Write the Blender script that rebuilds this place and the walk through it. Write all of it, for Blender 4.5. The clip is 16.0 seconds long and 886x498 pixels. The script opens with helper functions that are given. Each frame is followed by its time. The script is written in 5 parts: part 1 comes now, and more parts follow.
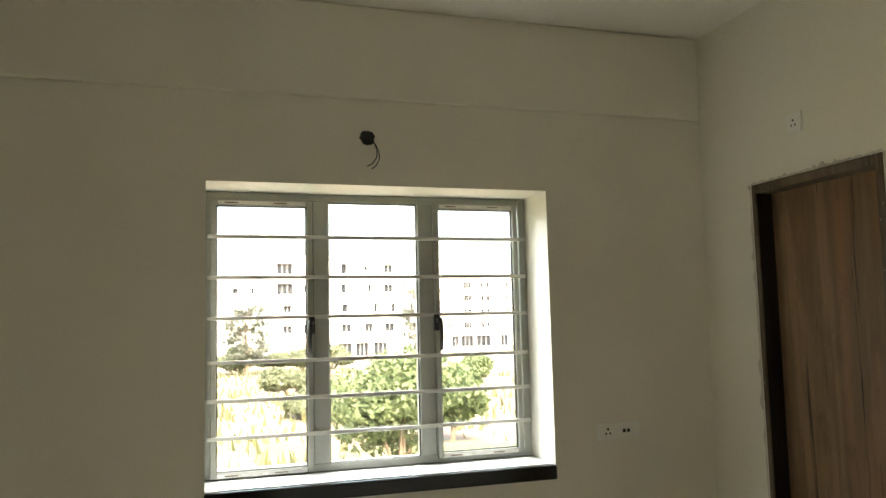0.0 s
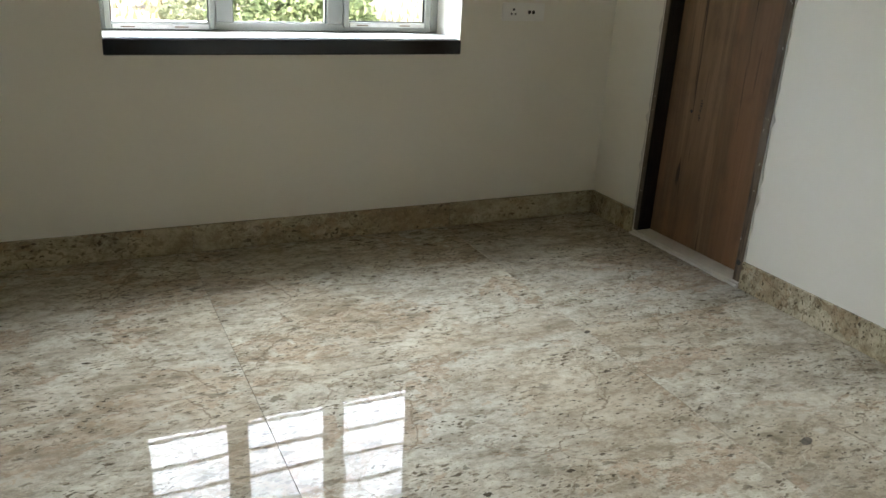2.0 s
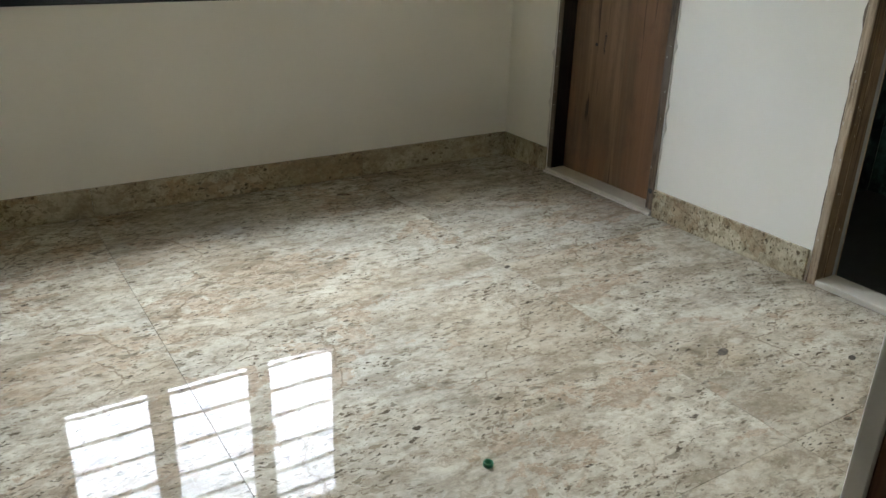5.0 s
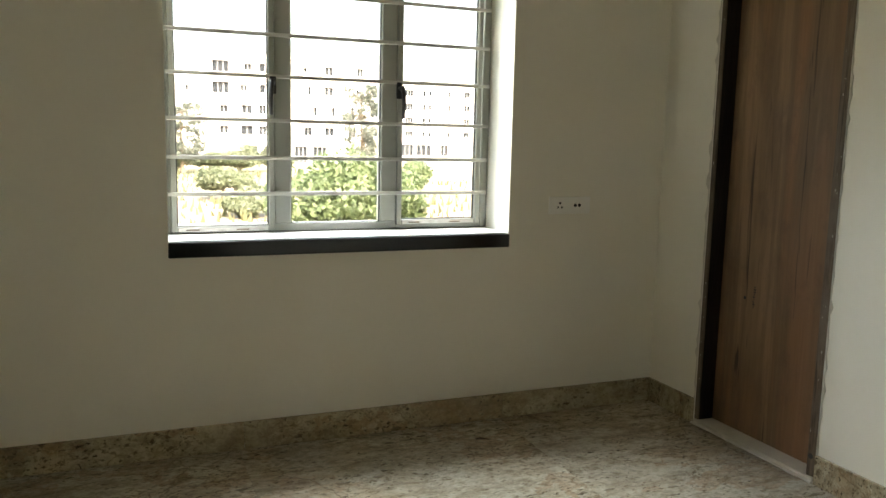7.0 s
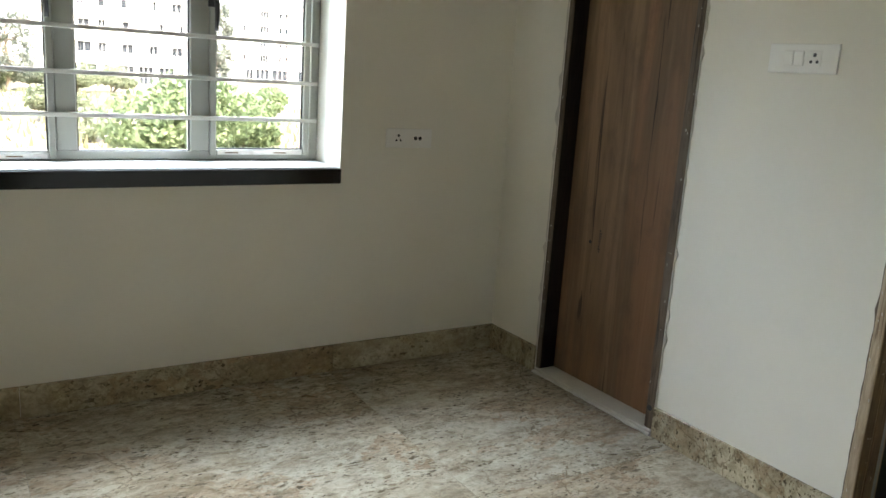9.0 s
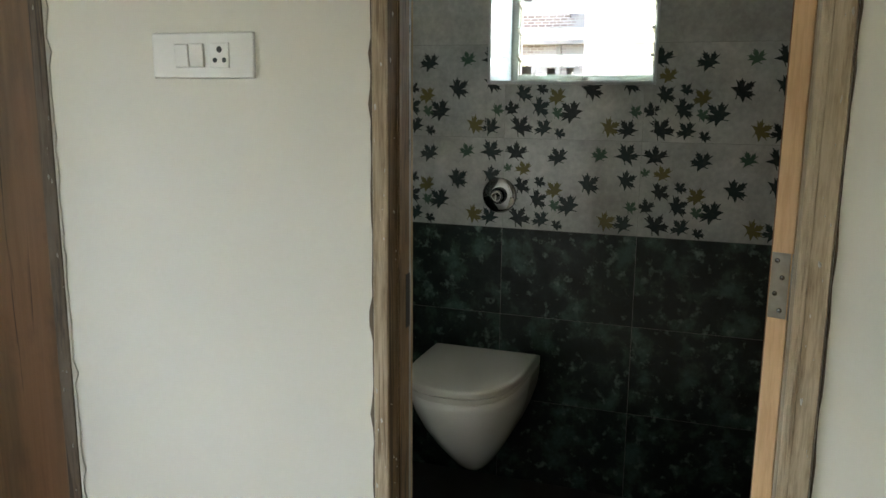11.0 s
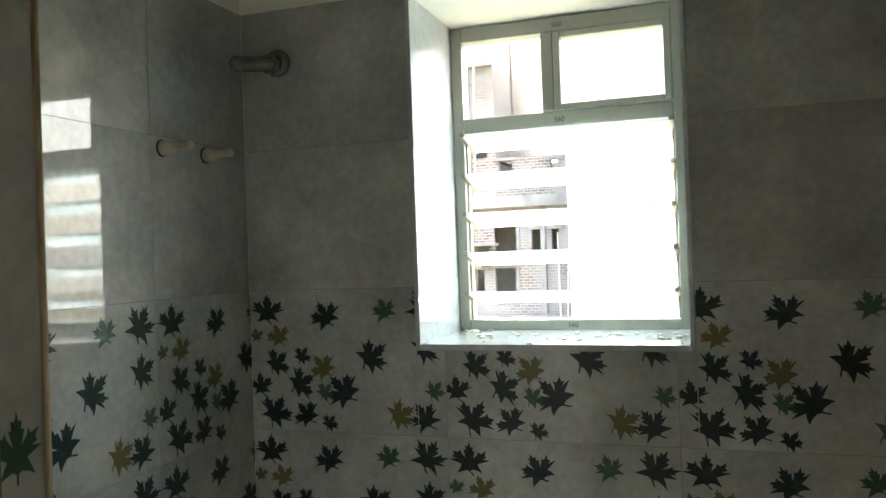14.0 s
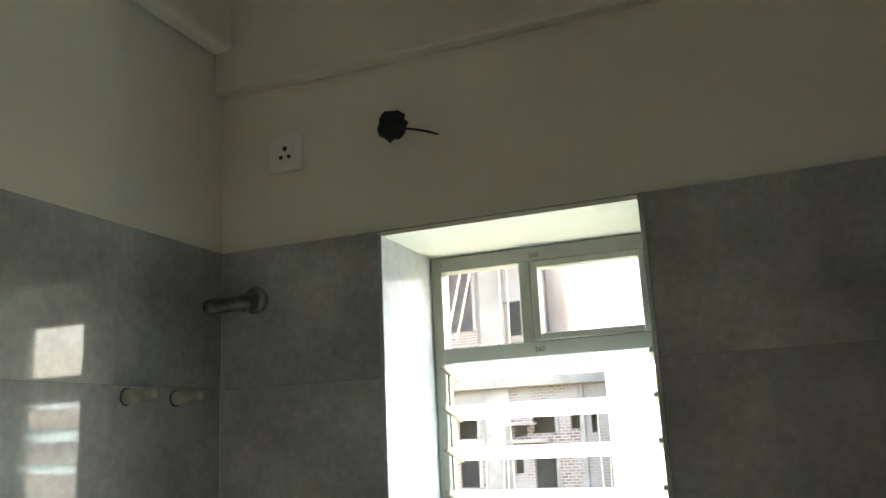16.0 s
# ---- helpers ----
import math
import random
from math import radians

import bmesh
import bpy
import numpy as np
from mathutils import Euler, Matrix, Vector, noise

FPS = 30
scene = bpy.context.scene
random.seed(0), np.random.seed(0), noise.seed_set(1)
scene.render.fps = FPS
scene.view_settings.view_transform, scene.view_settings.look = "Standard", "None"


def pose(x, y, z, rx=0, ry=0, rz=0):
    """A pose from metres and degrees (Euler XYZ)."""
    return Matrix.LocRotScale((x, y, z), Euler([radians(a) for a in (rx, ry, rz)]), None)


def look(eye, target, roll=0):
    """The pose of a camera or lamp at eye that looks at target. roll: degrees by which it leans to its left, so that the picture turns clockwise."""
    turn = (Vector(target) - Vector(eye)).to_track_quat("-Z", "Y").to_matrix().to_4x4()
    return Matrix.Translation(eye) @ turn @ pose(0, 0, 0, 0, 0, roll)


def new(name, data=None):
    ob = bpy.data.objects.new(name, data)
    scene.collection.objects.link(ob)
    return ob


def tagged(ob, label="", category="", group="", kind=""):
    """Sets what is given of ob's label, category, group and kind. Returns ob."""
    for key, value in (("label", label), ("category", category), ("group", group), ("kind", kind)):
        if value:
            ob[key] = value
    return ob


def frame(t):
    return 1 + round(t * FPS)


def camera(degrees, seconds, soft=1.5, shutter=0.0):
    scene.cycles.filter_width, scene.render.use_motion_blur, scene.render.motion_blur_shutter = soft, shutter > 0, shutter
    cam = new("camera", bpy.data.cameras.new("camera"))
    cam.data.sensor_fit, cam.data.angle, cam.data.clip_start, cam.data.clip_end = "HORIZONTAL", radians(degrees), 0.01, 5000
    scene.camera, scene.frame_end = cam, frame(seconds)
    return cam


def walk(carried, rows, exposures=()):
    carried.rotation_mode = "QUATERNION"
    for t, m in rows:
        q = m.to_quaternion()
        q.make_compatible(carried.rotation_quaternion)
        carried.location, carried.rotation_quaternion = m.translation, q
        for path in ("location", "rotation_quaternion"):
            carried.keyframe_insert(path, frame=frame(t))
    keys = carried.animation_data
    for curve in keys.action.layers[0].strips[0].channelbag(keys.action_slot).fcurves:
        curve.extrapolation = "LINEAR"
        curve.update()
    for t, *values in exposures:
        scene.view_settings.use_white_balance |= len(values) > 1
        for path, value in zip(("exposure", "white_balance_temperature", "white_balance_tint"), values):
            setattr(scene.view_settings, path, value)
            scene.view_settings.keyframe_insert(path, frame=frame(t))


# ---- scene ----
cam = camera(58.0, 16.0)
PATH = [
    (0, (-2.422, -3.33, 1.52), (-1.813, -1.435, 1.712), -1.4),
    (0.5, (-2.431, -3.347, 1.508), (-1.814, -1.445, 1.55), -0.6),
    (1, (-2.431, -3.346, 1.444), (-1.796, -1.461, 1.239), 0.7),
    (1.5, (-2.463, -3.35, 1.367), (-1.736, -1.552, 0.878), 1.9),
    (2, (-2.528, -3.34, 1.275), (-1.696, -1.662, 0.573), 3.3),
    (2.5, (-2.572, -3.353, 1.227), (-1.661, -1.84, 0.287), 4.7),
    (3, (-2.567, -3.385, 1.18), (-1.653, -1.975, 0.096), 4.9),
    (3.2, (-2.579, -3.383, 1.169), (-1.662, -2.012, 0.038), 5.0),
    (5.3, (-2.484, -3.318, 1.193), (-1.466, -1.729, 0.529), 1.1),
    (5.5, (-2.474, -3.306, 1.213), (-1.446, -1.693, 0.629), 1.2),
    (6, (-2.473, -3.301, 1.263), (-1.499, -1.617, 0.799), 1.3),
    (6.5, (-2.525, -3.297, 1.323), (-1.685, -1.515, 0.978), 1.5),
    (7, (-2.526, -3.322, 1.336), (-1.78, -1.487, 1.056), 1.3),
    (7.5, (-2.498, -3.313, 1.317), (-1.787, -1.464, 1.036), 1.2),
    (8, (-2.453, -3.291, 1.328), (-1.728, -1.457, 0.998), 1.0),
    (8.5, (-2.406, -3.223, 1.343), (-1.566, -1.45, 0.955), 1.9),
    (9, (-2.255, -3.036, 1.311), (-1.203, -1.391, 0.879), 3.8),
    (9.5, (-2.103, -2.813, 1.34), (-0.81, -1.347, 0.916), 3.8),
    (10, (-1.919, -2.661, 1.346), (-0.383, -1.442, 0.953), 1.0),
    (10.2, (-1.793, -2.617, 1.341), (-0.174, -1.508, 0.954), 0.6),
    (12.3, (-0.846, -2.366, 1.429), (1.101, -2.103, 1.052), 1.4),
    (12.5, (-0.765, -2.375, 1.448), (1.176, -2.067, 1.073), 1.2),
    (13, (-0.578, -2.335, 1.459), (1.357, -1.927, 1.163), 0.6),
    (13.5, (-0.369, -2.289, 1.524), (1.554, -1.759, 1.379), -1.0),
    (14, (-0.272, -2.281, 1.583), (1.619, -1.629, 1.594), -2.0),
    (14.5, (-0.215, -2.326, 1.63), (1.62, -1.552, 1.811), -2.3),
    (15, (-0.201, -2.357, 1.667), (1.597, -1.563, 2.04), -2.7),
    (15.5, (-0.211, -2.404, 1.722), (1.566, -1.637, 2.225), -2.9),
    (16, (-0.206, -2.405, 1.71), (1.611, -1.698, 2.155), -2.7),
]
EXPOSURES = [(0, 5.78, 7550, 9), (1, 5.92, 7500, 9), (2, 5.95, 6600, 11), (2.5, 6.3, 6450, 12), (3.2, 6.45, 6400, 13), (5.5, 6.08, 6450, 11), (6.5, 5.85, 6700, 9), (7, 5.82, 7350, 9), (9, 6.05, 6500, 10),
             (10, 6.35, 6500, 10), (12.5, 6.58, 6600, 9), (13.5, 6.84, 6600, 8), (14, 6.25, 6700, 8), (14.5, 5.78, 6750, 8), (15, 5.62, 6750, 8), (15.5, 5.87, 6750, 8), (16, 6.08, 6750, 8)]
walk(cam, [(t, look(eye, target, roll)) for t, eye, target, roll in PATH], EXPOSURES)
# ---- world, sun, exposure ----
world = bpy.data.worlds.new("sky")
scene.world = world
world.use_nodes = True
wn = world.node_tree.nodes
sky = wn.new("ShaderNodeTexSky")
sky.sky_type = 'NISHITA'
sky.sun_disc = False
sky.sun_elevation = radians(48)
sky.sun_rotation = radians(180)
sky.dust_density = 6.0
sky.air_density = 1.2
wn["Background"].inputs["Strength"].default_value = 0.036
world.node_tree.links.new(sky.outputs[0], wn["Background"].inputs[0])
sun_data = bpy.data.lights.new("sun", 'SUN')
sun_data.energy = 0.4
sun_data.angle = radians(12)
sun_data.color = (1.0, 0.95, 0.86)
sun = new("sun", sun_data)
sun.matrix_world = look((0, -math.cos(radians(48)), math.sin(radians(48))), (0, 0, 0))


# area lamps added outside the windows to stand in for a stronger sky
def sky_lamp(name, power, width, depth, m, tone):
    d = bpy.data.lights.new(name, 'AREA')
    d.shape = 'RECTANGLE'
    d.size, d.size_y, d.energy, d.color = width, depth, power, tone
    new(name, d).matrix_world = m


sky_lamp("skylight_room", 38.0, 5.4, 2.8, look((-1.2, 2.7, 4.15), (-1.5, 0.0, 2.2)), (0.85, 0.925, 1.0))
sky_lamp("skylight_bath", 17.0, 1.4, 1.1, look((3.3, -1.96, 3.3), (1.4, -1.96, 1.75)), (0.92, 0.97, 1.0))
# added to brighten the reveal and its reflection in the side wall tiles
sky_lamp("skylight_bath_side", 0.8, 2.2, 2.0, look((3.2, -4.2, 2.4), (1.5, -1.96, 1.75)), (0.95, 0.98, 1.0))

# ---- materials ----
def material(name, rough=0.6, metal=0.0, spec=0.5):
    m = bpy.data.materials.new(name)
    m.use_nodes = True
    b = m.node_tree.nodes["Principled BSDF"]
    b.inputs["Roughness"].default_value = rough
    b.inputs["Metallic"].default_value = metal
    b.inputs["Specular IOR Level"].default_value = spec
    return m, m.node_tree.nodes, m.node_tree.links, b


def coords(n, l, scale=(1, 1, 1), space="Object"):
    tc = n.new("ShaderNodeTexCoord")
    mp = n.new("ShaderNodeMapping")
    mp.inputs["Scale"].default_value = scale
    l.new(tc.outputs[space], mp.inputs["Vector"])
    return mp.outputs[0]


def world_coords(n, l, scale=(1, 1, 1)):
    g = n.new("ShaderNodeNewGeometry")
    mp = n.new("ShaderNodeMapping")
    mp.inputs["Scale"].default_value = scale
    l.new(g.outputs["Position"], mp.inputs["Vector"])
    return mp.outputs[0]


def noise_tex(n, l, vec, scale, detail=4.0, rough=0.5, distort=0.0):
    t = n.new("ShaderNodeTexNoise")
    t.inputs["Scale"].default_value = scale
    t.inputs["Detail"].default_value = detail
    t.inputs["Roughness"].default_value = rough
    t.inputs["Distortion"].default_value = distort
    l.new(vec, t.inputs["Vector"])
    return t.outputs["Fac"]


def ramp(n, l, fac, stops):
    r = n.new("ShaderNodeValToRGB")
    e = r.color_ramp.elements
    while len(e) < len(stops):
        e.new(0.5)
    for k, (p, c) in enumerate(stops):
        e[k].position = p
        e[k].color = (*c, 1) if len(c) == 3 else c
    l.new(fac, r.inputs[0])
    return r.outputs[0]


def mix(n, l, fac, a, b, mode='MIX'):
    x = n.new("ShaderNodeMix")
    x.data_type = 'RGBA'
    x.blend_type = mode
    for sock, v in ((x.inputs[0], fac), (x.inputs[6], a), (x.inputs[7], b)):
        if isinstance(v, (int, float)):
            sock.default_value = v
        elif isinstance(v, tuple):
            sock.default_value = (*v, 1)
        else:
            l.new(v, sock)
    return x.outputs[2]


def bump(n, l, b, height, strength=0.2, dist=0.002):
    k = n.new("ShaderNodeBump")
    k.inputs["Strength"].default_value = strength
    k.inputs["Distance"].default_value = dist
    l.new(height, k.inputs["Height"])
    l.new(k.outputs[0], b.inputs["Normal"])


def speckled(name, c1, c2, rough, scale=6.0, fine=120.0, metal=0.0, bumpy=0.1, spec=0.5):
    """A painted or cast surface: two tones in soft clouds, with fine grain in relief."""
    m, n, l, b = material(name, rough, metal, spec)
    v = world_coords(n, l)
    l.new(ramp(n, l, noise_tex(n, l, v, scale, 5), [(0.3, c1), (0.7, c2)]), b.inputs["Base Color"])
    f = noise_tex(n, l, v, fine, 3)
    if bumpy:
        bump(n, l, b, f, bumpy, 0.002)
    return m


def random_value(n):
    return n.new("ShaderNodeObjectInfo").outputs["Random"]


def wood(name, dark, mid, light, rough=0.5, streak=18.0, along=(1, 1, 0.06), wear=None, spec=0.35):
    m, n, l, b = material(name, rough, 0.0, spec)
    v = world_coords(n, l, along)
    f = noise_tex(n, l, v, streak, 6, 0.62, 0.6)
    base = ramp(n, l, f, [(0.36, dark), (0.5, mid), (0.64, light)])
    f2 = noise_tex(n, l, v, streak * 6, 3, 0.7)
    base = mix(n, l, 0.45, base, ramp(n, l, f2, [(0.40, dark), (0.58, light)]))
    if wear:
        big = noise_tex(n, l, world_coords(n, l, (1, 1, 0.35)), 9, 6, 0.65)
        base = mix(n, l, ramp(n, l, big, [(0.45, (0, 0, 0)), (0.62, (0.7, 0.7, 0.7))]), base, wear)
        cracks = noise_tex(n, l, world_coords(n, l, (1, 1, 0.03)), 70, 3, 0.6, 0.4)
        base = mix(n, l, ramp(n, l, cracks, [(0.60, (0, 0, 0)), (0.66, (0.8, 0.8, 0.8))]), base, dark)
        chips = noise_tex(n, l, world_coords(n, l, (1, 1, 0.5)), 38, 5, 0.7)
        base = mix(n, l, ramp(n, l, chips, [(0.70, (0, 0, 0)), (0.72, (0.9, 0.9, 0.9))]), base, (0.62, 0.58, 0.50))
    l.new(base, b.inputs["Base Color"])
    bump(n, l, b, f2, 0.25, 0.002)
    return m


def door_laminate():
    """Old wood laminate: wide reddish and olive-brown bands, fine upright grain, dark cracks, worn foot."""
    m, n, l, b = material("brown_laminate", 0.5, 0.0, 0.3)
    wide = noise_tex(n, l, world_coords(n, l, (1, 1, 0.10)), 5.5, 5, 0.6, 0.4)
    base = ramp(n, l, wide, [(0.34, (0.35, 0.175, 0.085)), (0.46, (0.29, 0.16, 0.082)), (0.56, (0.20, 0.128, 0.068)), (0.68, (0.34, 0.215, 0.12))])
    grain = noise_tex(n, l, world_coords(n, l, (1, 1, 0.035)), 55, 6, 0.7, 0.5)
    base = mix(n, l, 0.28, base, ramp(n, l, grain, [(0.30, (0.04, 0.022, 0.012)), (0.52, (0.17, 0.10, 0.06)), (0.75, (0.27, 0.17, 0.105))]))
    crack = ramp(n, l, noise_tex(n, l, world_coords(n, l, (1, 1, 0.05)), 17, 4, 0.55, 0.7), [(0.635, (0, 0, 0)), (0.675, (0.9, 0.9, 0.9))])
    base = mix(n, l, crack, base, (0.035, 0.022, 0.014))
    worn = ramp(n, l, noise_tex(n, l, world_coords(n, l, (1, 1, 0.6)), 7, 8, 0.72), [(0.52, (0, 0, 0)), (0.75, (0.5, 0.5, 0.5))])
    base = mix(n, l, worn, base, (0.085, 0.055, 0.036))
    l.new(base, b.inputs["Base Color"])
    bump(n, l, b, grain, 0.3, 0.002)
    return m


def marble(name, rough, tone=1.0, warm=1.0, spec=0.5):
    """Beige breccia: pale mottled ground, grey-brown shards in drifts, brown patches with one sharp rim, fine cracks."""
    m, n, l, b = material(name, rough, 0.0, spec)
    pos = world_coords(n, l)
    shift = n.new("ShaderNodeVectorMath")
    shift.operation = 'SCALE'
    shift.inputs[0].default_value = (3.1, 5.3, 0.0)
    l.new(random_value(n), shift.inputs["Scale"])
    moved = n.new("ShaderNodeVectorMath")
    l.new(pos, moved.inputs[0])
    l.new(shift.outputs[0], moved.inputs[1])
    v = moved.outputs[0]

    def warped(amount, scale, stretch, turn):
        wv = n.new("ShaderNodeTexNoise")
        wv.inputs["Scale"].default_value = scale
        wv.inputs["Detail"].default_value = 6.0
        wv.inputs["Roughness"].default_value = 0.6
        l.new(v, wv.inputs["Vector"])
        sc = n.new("ShaderNodeVectorMath")
        sc.operation = 'SCALE'
        sc.inputs["Scale"].default_value = amount
        l.new(wv.outputs["Color"], sc.inputs[0])
        ad = n.new("ShaderNodeVectorMath")
        l.new(v, ad.inputs[0])
        l.new(sc.outputs[0], ad.inputs[1])
        mp = n.new("ShaderNodeMapping")
        mp.inputs["Rotation"].default_value = (0, 0, turn)
        mp.inputs["Scale"].default_value = stretch
        l.new(ad.outputs[0], mp.inputs["Vector"])
        return mp.outputs[0]

    def c(r, g, bl):
        return (r * tone, g * tone * (1 - (1 - warm) * 0.25), bl * tone * warm)

    def times(a, q):
        return mix(n, l, 1.0, a, q, 'MULTIPLY')

    def grey(q):
        return (q, q, q)

    def shards(vec, scale, share, size):
        vo = n.new("ShaderNodeTexVoronoi")
        vo.distance = 'MANHATTAN'
        vo.inputs["Scale"].default_value = scale
        l.new(vec, vo.inputs["Vector"])
        sep = n.new("ShaderNodeSeparateColor")
        l.new(vo.outputs["Color"], sep.inputs[0])
        chosen = ramp(n, l, sep.outputs[0], [(share, (1, 1, 1)), (share + 0.01, (0, 0, 0))])
        body = ramp(n, l, vo.outputs["Distance"], [(size, (1, 1, 1)), (size + 0.03, (0, 0, 0))])
        return times(chosen, body), sep.outputs[1]

    wide = warped(0.25, 3.0, (0.7, 1.2, 1), 0.2)
    mid = warped(0.07, 11.0, (0.75, 1.25, 1), 0.35)
    near = warped(0.05, 18.0, (0.55, 1.6, 1), 0.3)
    base = ramp(n, l, noise_tex(n, l, wide, 2.2, 7, 0.62), [(0.30, c(0.40, 0.345, 0.265)), (0.45, c(0.54, 0.49, 0.405)), (0.62, c(0.67, 0.63, 0.54))])
    cool = ramp(n, l, noise_tex(n, l, v, 1.1, 4, 0.5), [(0.46, grey(0)), (0.62, grey(0.75))])
    base = mix(n, l, cool, base, c(0.50, 0.485, 0.435))
    base = times(base, ramp(n, l, noise_tex(n, l, v, 45, 5, 0.7), [(0.30, grey(0.80)), (0.60, grey(1.0))]))
    patch = ramp(n, l, noise_tex(n, l, wide, 2.6, 8, 0.66, 0.25), [(0.560, grey(0)), (0.565, grey(0.8)), (0.63, grey(0.15)), (0.70, grey(0.5))])
    base = mix(n, l, patch, base, c(0.40, 0.30, 0.22))
    smudge = ramp(n, l, noise_tex(n, l, wide, 1.2, 8, 0.68, 0.4), [(0.50, grey(0)), (0.62, grey(0.5))])
    base = mix(n, l, smudge, base, c(0.44, 0.36, 0.265))
    drift = ramp(n, l, noise_tex(n, l, wide, 2.4, 5, 0.6), [(0.42, grey(0.06)), (0.53, grey(1))])
    drift2 = ramp(n, l, noise_tex(n, l, mid, 3.1, 4, 0.6), [(0.45, grey(0.08)), (0.55, grey(1))])
    for vec, scale, share, size, where, strength, dark, light in (
            (mid, 8.0, 0.26, 0.36, drift, 0.5, c(0.24, 0.205, 0.16), c(0.40, 0.355, 0.29)),
            (near, 17.0, 0.36, 0.38, drift, 0.75, c(0.13, 0.110, 0.085), c(0.36, 0.315, 0.245)),
            (near, 33.0, 0.46, 0.42, drift2, 1.0, c(0.10, 0.085, 0.065), c(0.32, 0.275, 0.21)),
            (near, 62.0, 0.48, 0.44, drift, 1.0, c(0.09, 0.075, 0.055), c(0.30, 0.26, 0.20))):
        body, shade = shards(vec, scale, share, size)
        base = mix(n, l, times(times(body, where), grey(strength)), base, mix(n, l, shade, dark, light))
    for vec, scale, lo, hi, low in ((near, 10.0, 0.38, 0.54, 0.70), (mid, 26.0, 0.36, 0.52, 0.72)):
        base = times(base, ramp(n, l, noise_tex(n, l, vec, scale, 8, 0.74, 0.3), [(lo, (low, low * 0.97, low * 0.92)), (hi, grey(1.06))]))
    dash = ramp(n, l, noise_tex(n, l, warped(0.04, 20, (0.7, 2.2, 1), 1.1), 58, 3, 0.6), [(0.60, grey(0)), (0.635, grey(0.8))])
    base = mix(n, l, times(dash, drift2), base, c(0.17, 0.14, 0.10))
    pale, _ = shards(mid, 13.0, 0.16, 0.30)
    base = mix(n, l, times(pale, grey(0.35)), base, c(0.74, 0.70, 0.61))
    streak = ramp(n, l, noise_tex(n, l, warped(0.16, 6.0, (0.45, 1.7, 1), 0.3), 6.0, 8, 0.7, 0.5), [(0.555, grey(0)), (0.57, grey(0.6)), (0.61, grey(0.1))])
    base = mix(n, l, streak, base, c(0.30, 0.25, 0.185))
    vein = n.new("ShaderNodeTexVoronoi")
    vein.feature = 'DISTANCE_TO_EDGE'
    vein.inputs["Scale"].default_value = 9.0
    l.new(warped(0.12, 7.0, (0.8, 1.3, 1), 0.5), vein.inputs["Vector"])
    veins = ramp(n, l, vein.outputs["Distance"], [(0.006, grey(0.35)), (0.022, grey(0))])
    base = mix(n, l, times(veins, drift2), base, c(0.72, 0.68, 0.58))
    vor = n.new("ShaderNodeTexVoronoi")
    vor.feature = 'DISTANCE_TO_EDGE'
    vor.inputs["Scale"].default_value = 2.3
    l.new(wide, vor.inputs["Vector"])
    cracks = ramp(n, l, vor.outputs["Distance"], [(0.002, grey(0.8)), (0.006, grey(0))])
    base = mix(n, l, times(cracks, drift), base, c(0.20, 0.155, 0.11))
    l.new(base, b.inputs["Base Color"])
    bump(n, l, b, noise_tex(n, l, pos, 7.0, 2), 0.05, 0.004)
    return m


M_PAINT = speckled("wall_paint", (0.80, 0.77, 0.67), (0.845, 0.815, 0.72), 0.55, 1.6, 260, 0, 0.08)
M_CEIL = speckled("ceiling_paint", (0.80, 0.78, 0.71), (0.84, 0.82, 0.76), 0.7, 1.3, 200, 0, 0.08)
M_PLASTER = speckled("rough_plaster", (0.50, 0.47, 0.40), (0.66, 0.63, 0.56), 0.85, 14, 90, 0, 0.6)
M_FLOOR = marble("polished_marble", 0.016, 0.76, 0.91, 0.065)
M_SKIRT = marble("skirting_marble", 0.16, 0.88, 0.76)
M_GROUT = speckled("grout", (0.42, 0.38, 0.30), (0.50, 0.46, 0.38), 0.9, 20)
M_THRESH = speckled("threshold_stone", (0.46, 0.425, 0.34), (0.58, 0.54, 0.45), 0.35, 12)
M_GRANITE = speckled("black_granite", (0.004, 0.004, 0.005), (0.010, 0.010, 0.012), 0.14, 60, 300, 0, 0.0)
M_SILLTOP = speckled("white_sill_stone", (0.62, 0.62, 0.60), (0.74, 0.74, 0.72), 0.3, 9, 200, 0, 0.05)
M_ALU = speckled("grey_powder_coated_aluminium", (0.31, 0.315, 0.275), (0.36, 0.365, 0.32), 0.42, 5, 400, 0.0, 0.03)
M_BAR = speckled("pale_window_bar", (0.50, 0.50, 0.45), (0.56, 0.56, 0.51), 0.4, 8, 300, 0, 0.03)
M_FILM = speckled("protective_film", (0.55, 0.53, 0.48), (0.72, 0.70, 0.66), 0.5, 30)
M_BLACK = speckled("black_plastic", (0.01, 0.01, 0.011), (0.02, 0.02, 0.022), 0.35, 40, 300, 0, 0.05)
M_GASKET = speckled("rubber_gasket", (0.015, 0.015, 0.015), (0.03, 0.03, 0.03), 0.7, 40)
M_PLATE = speckled("ivory_plastic", (0.84, 0.83, 0.78), (0.88, 0.87, 0.83), 0.3, 10, 300, 0, 0.02)
M_DOOR = door_laminate()
M_FRAME = wood("weathered_frame_wood", (0.20, 0.14, 0.085), (0.40, 0.30, 0.19), (0.54, 0.43, 0.29), 0.7, 26, (1, 1, 0.08), (0.50, 0.41, 0.29))
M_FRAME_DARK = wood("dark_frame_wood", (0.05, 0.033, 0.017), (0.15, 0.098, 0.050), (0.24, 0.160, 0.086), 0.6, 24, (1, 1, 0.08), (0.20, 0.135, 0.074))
M_FRAME_RED = wood("red_brown_frame_wood", (0.030, 0.012, 0.006), (0.085, 0.036, 0.018), (0.15, 0.068, 0.034), 0.75, 20, (1, 1, 0.08), None, 0.15)
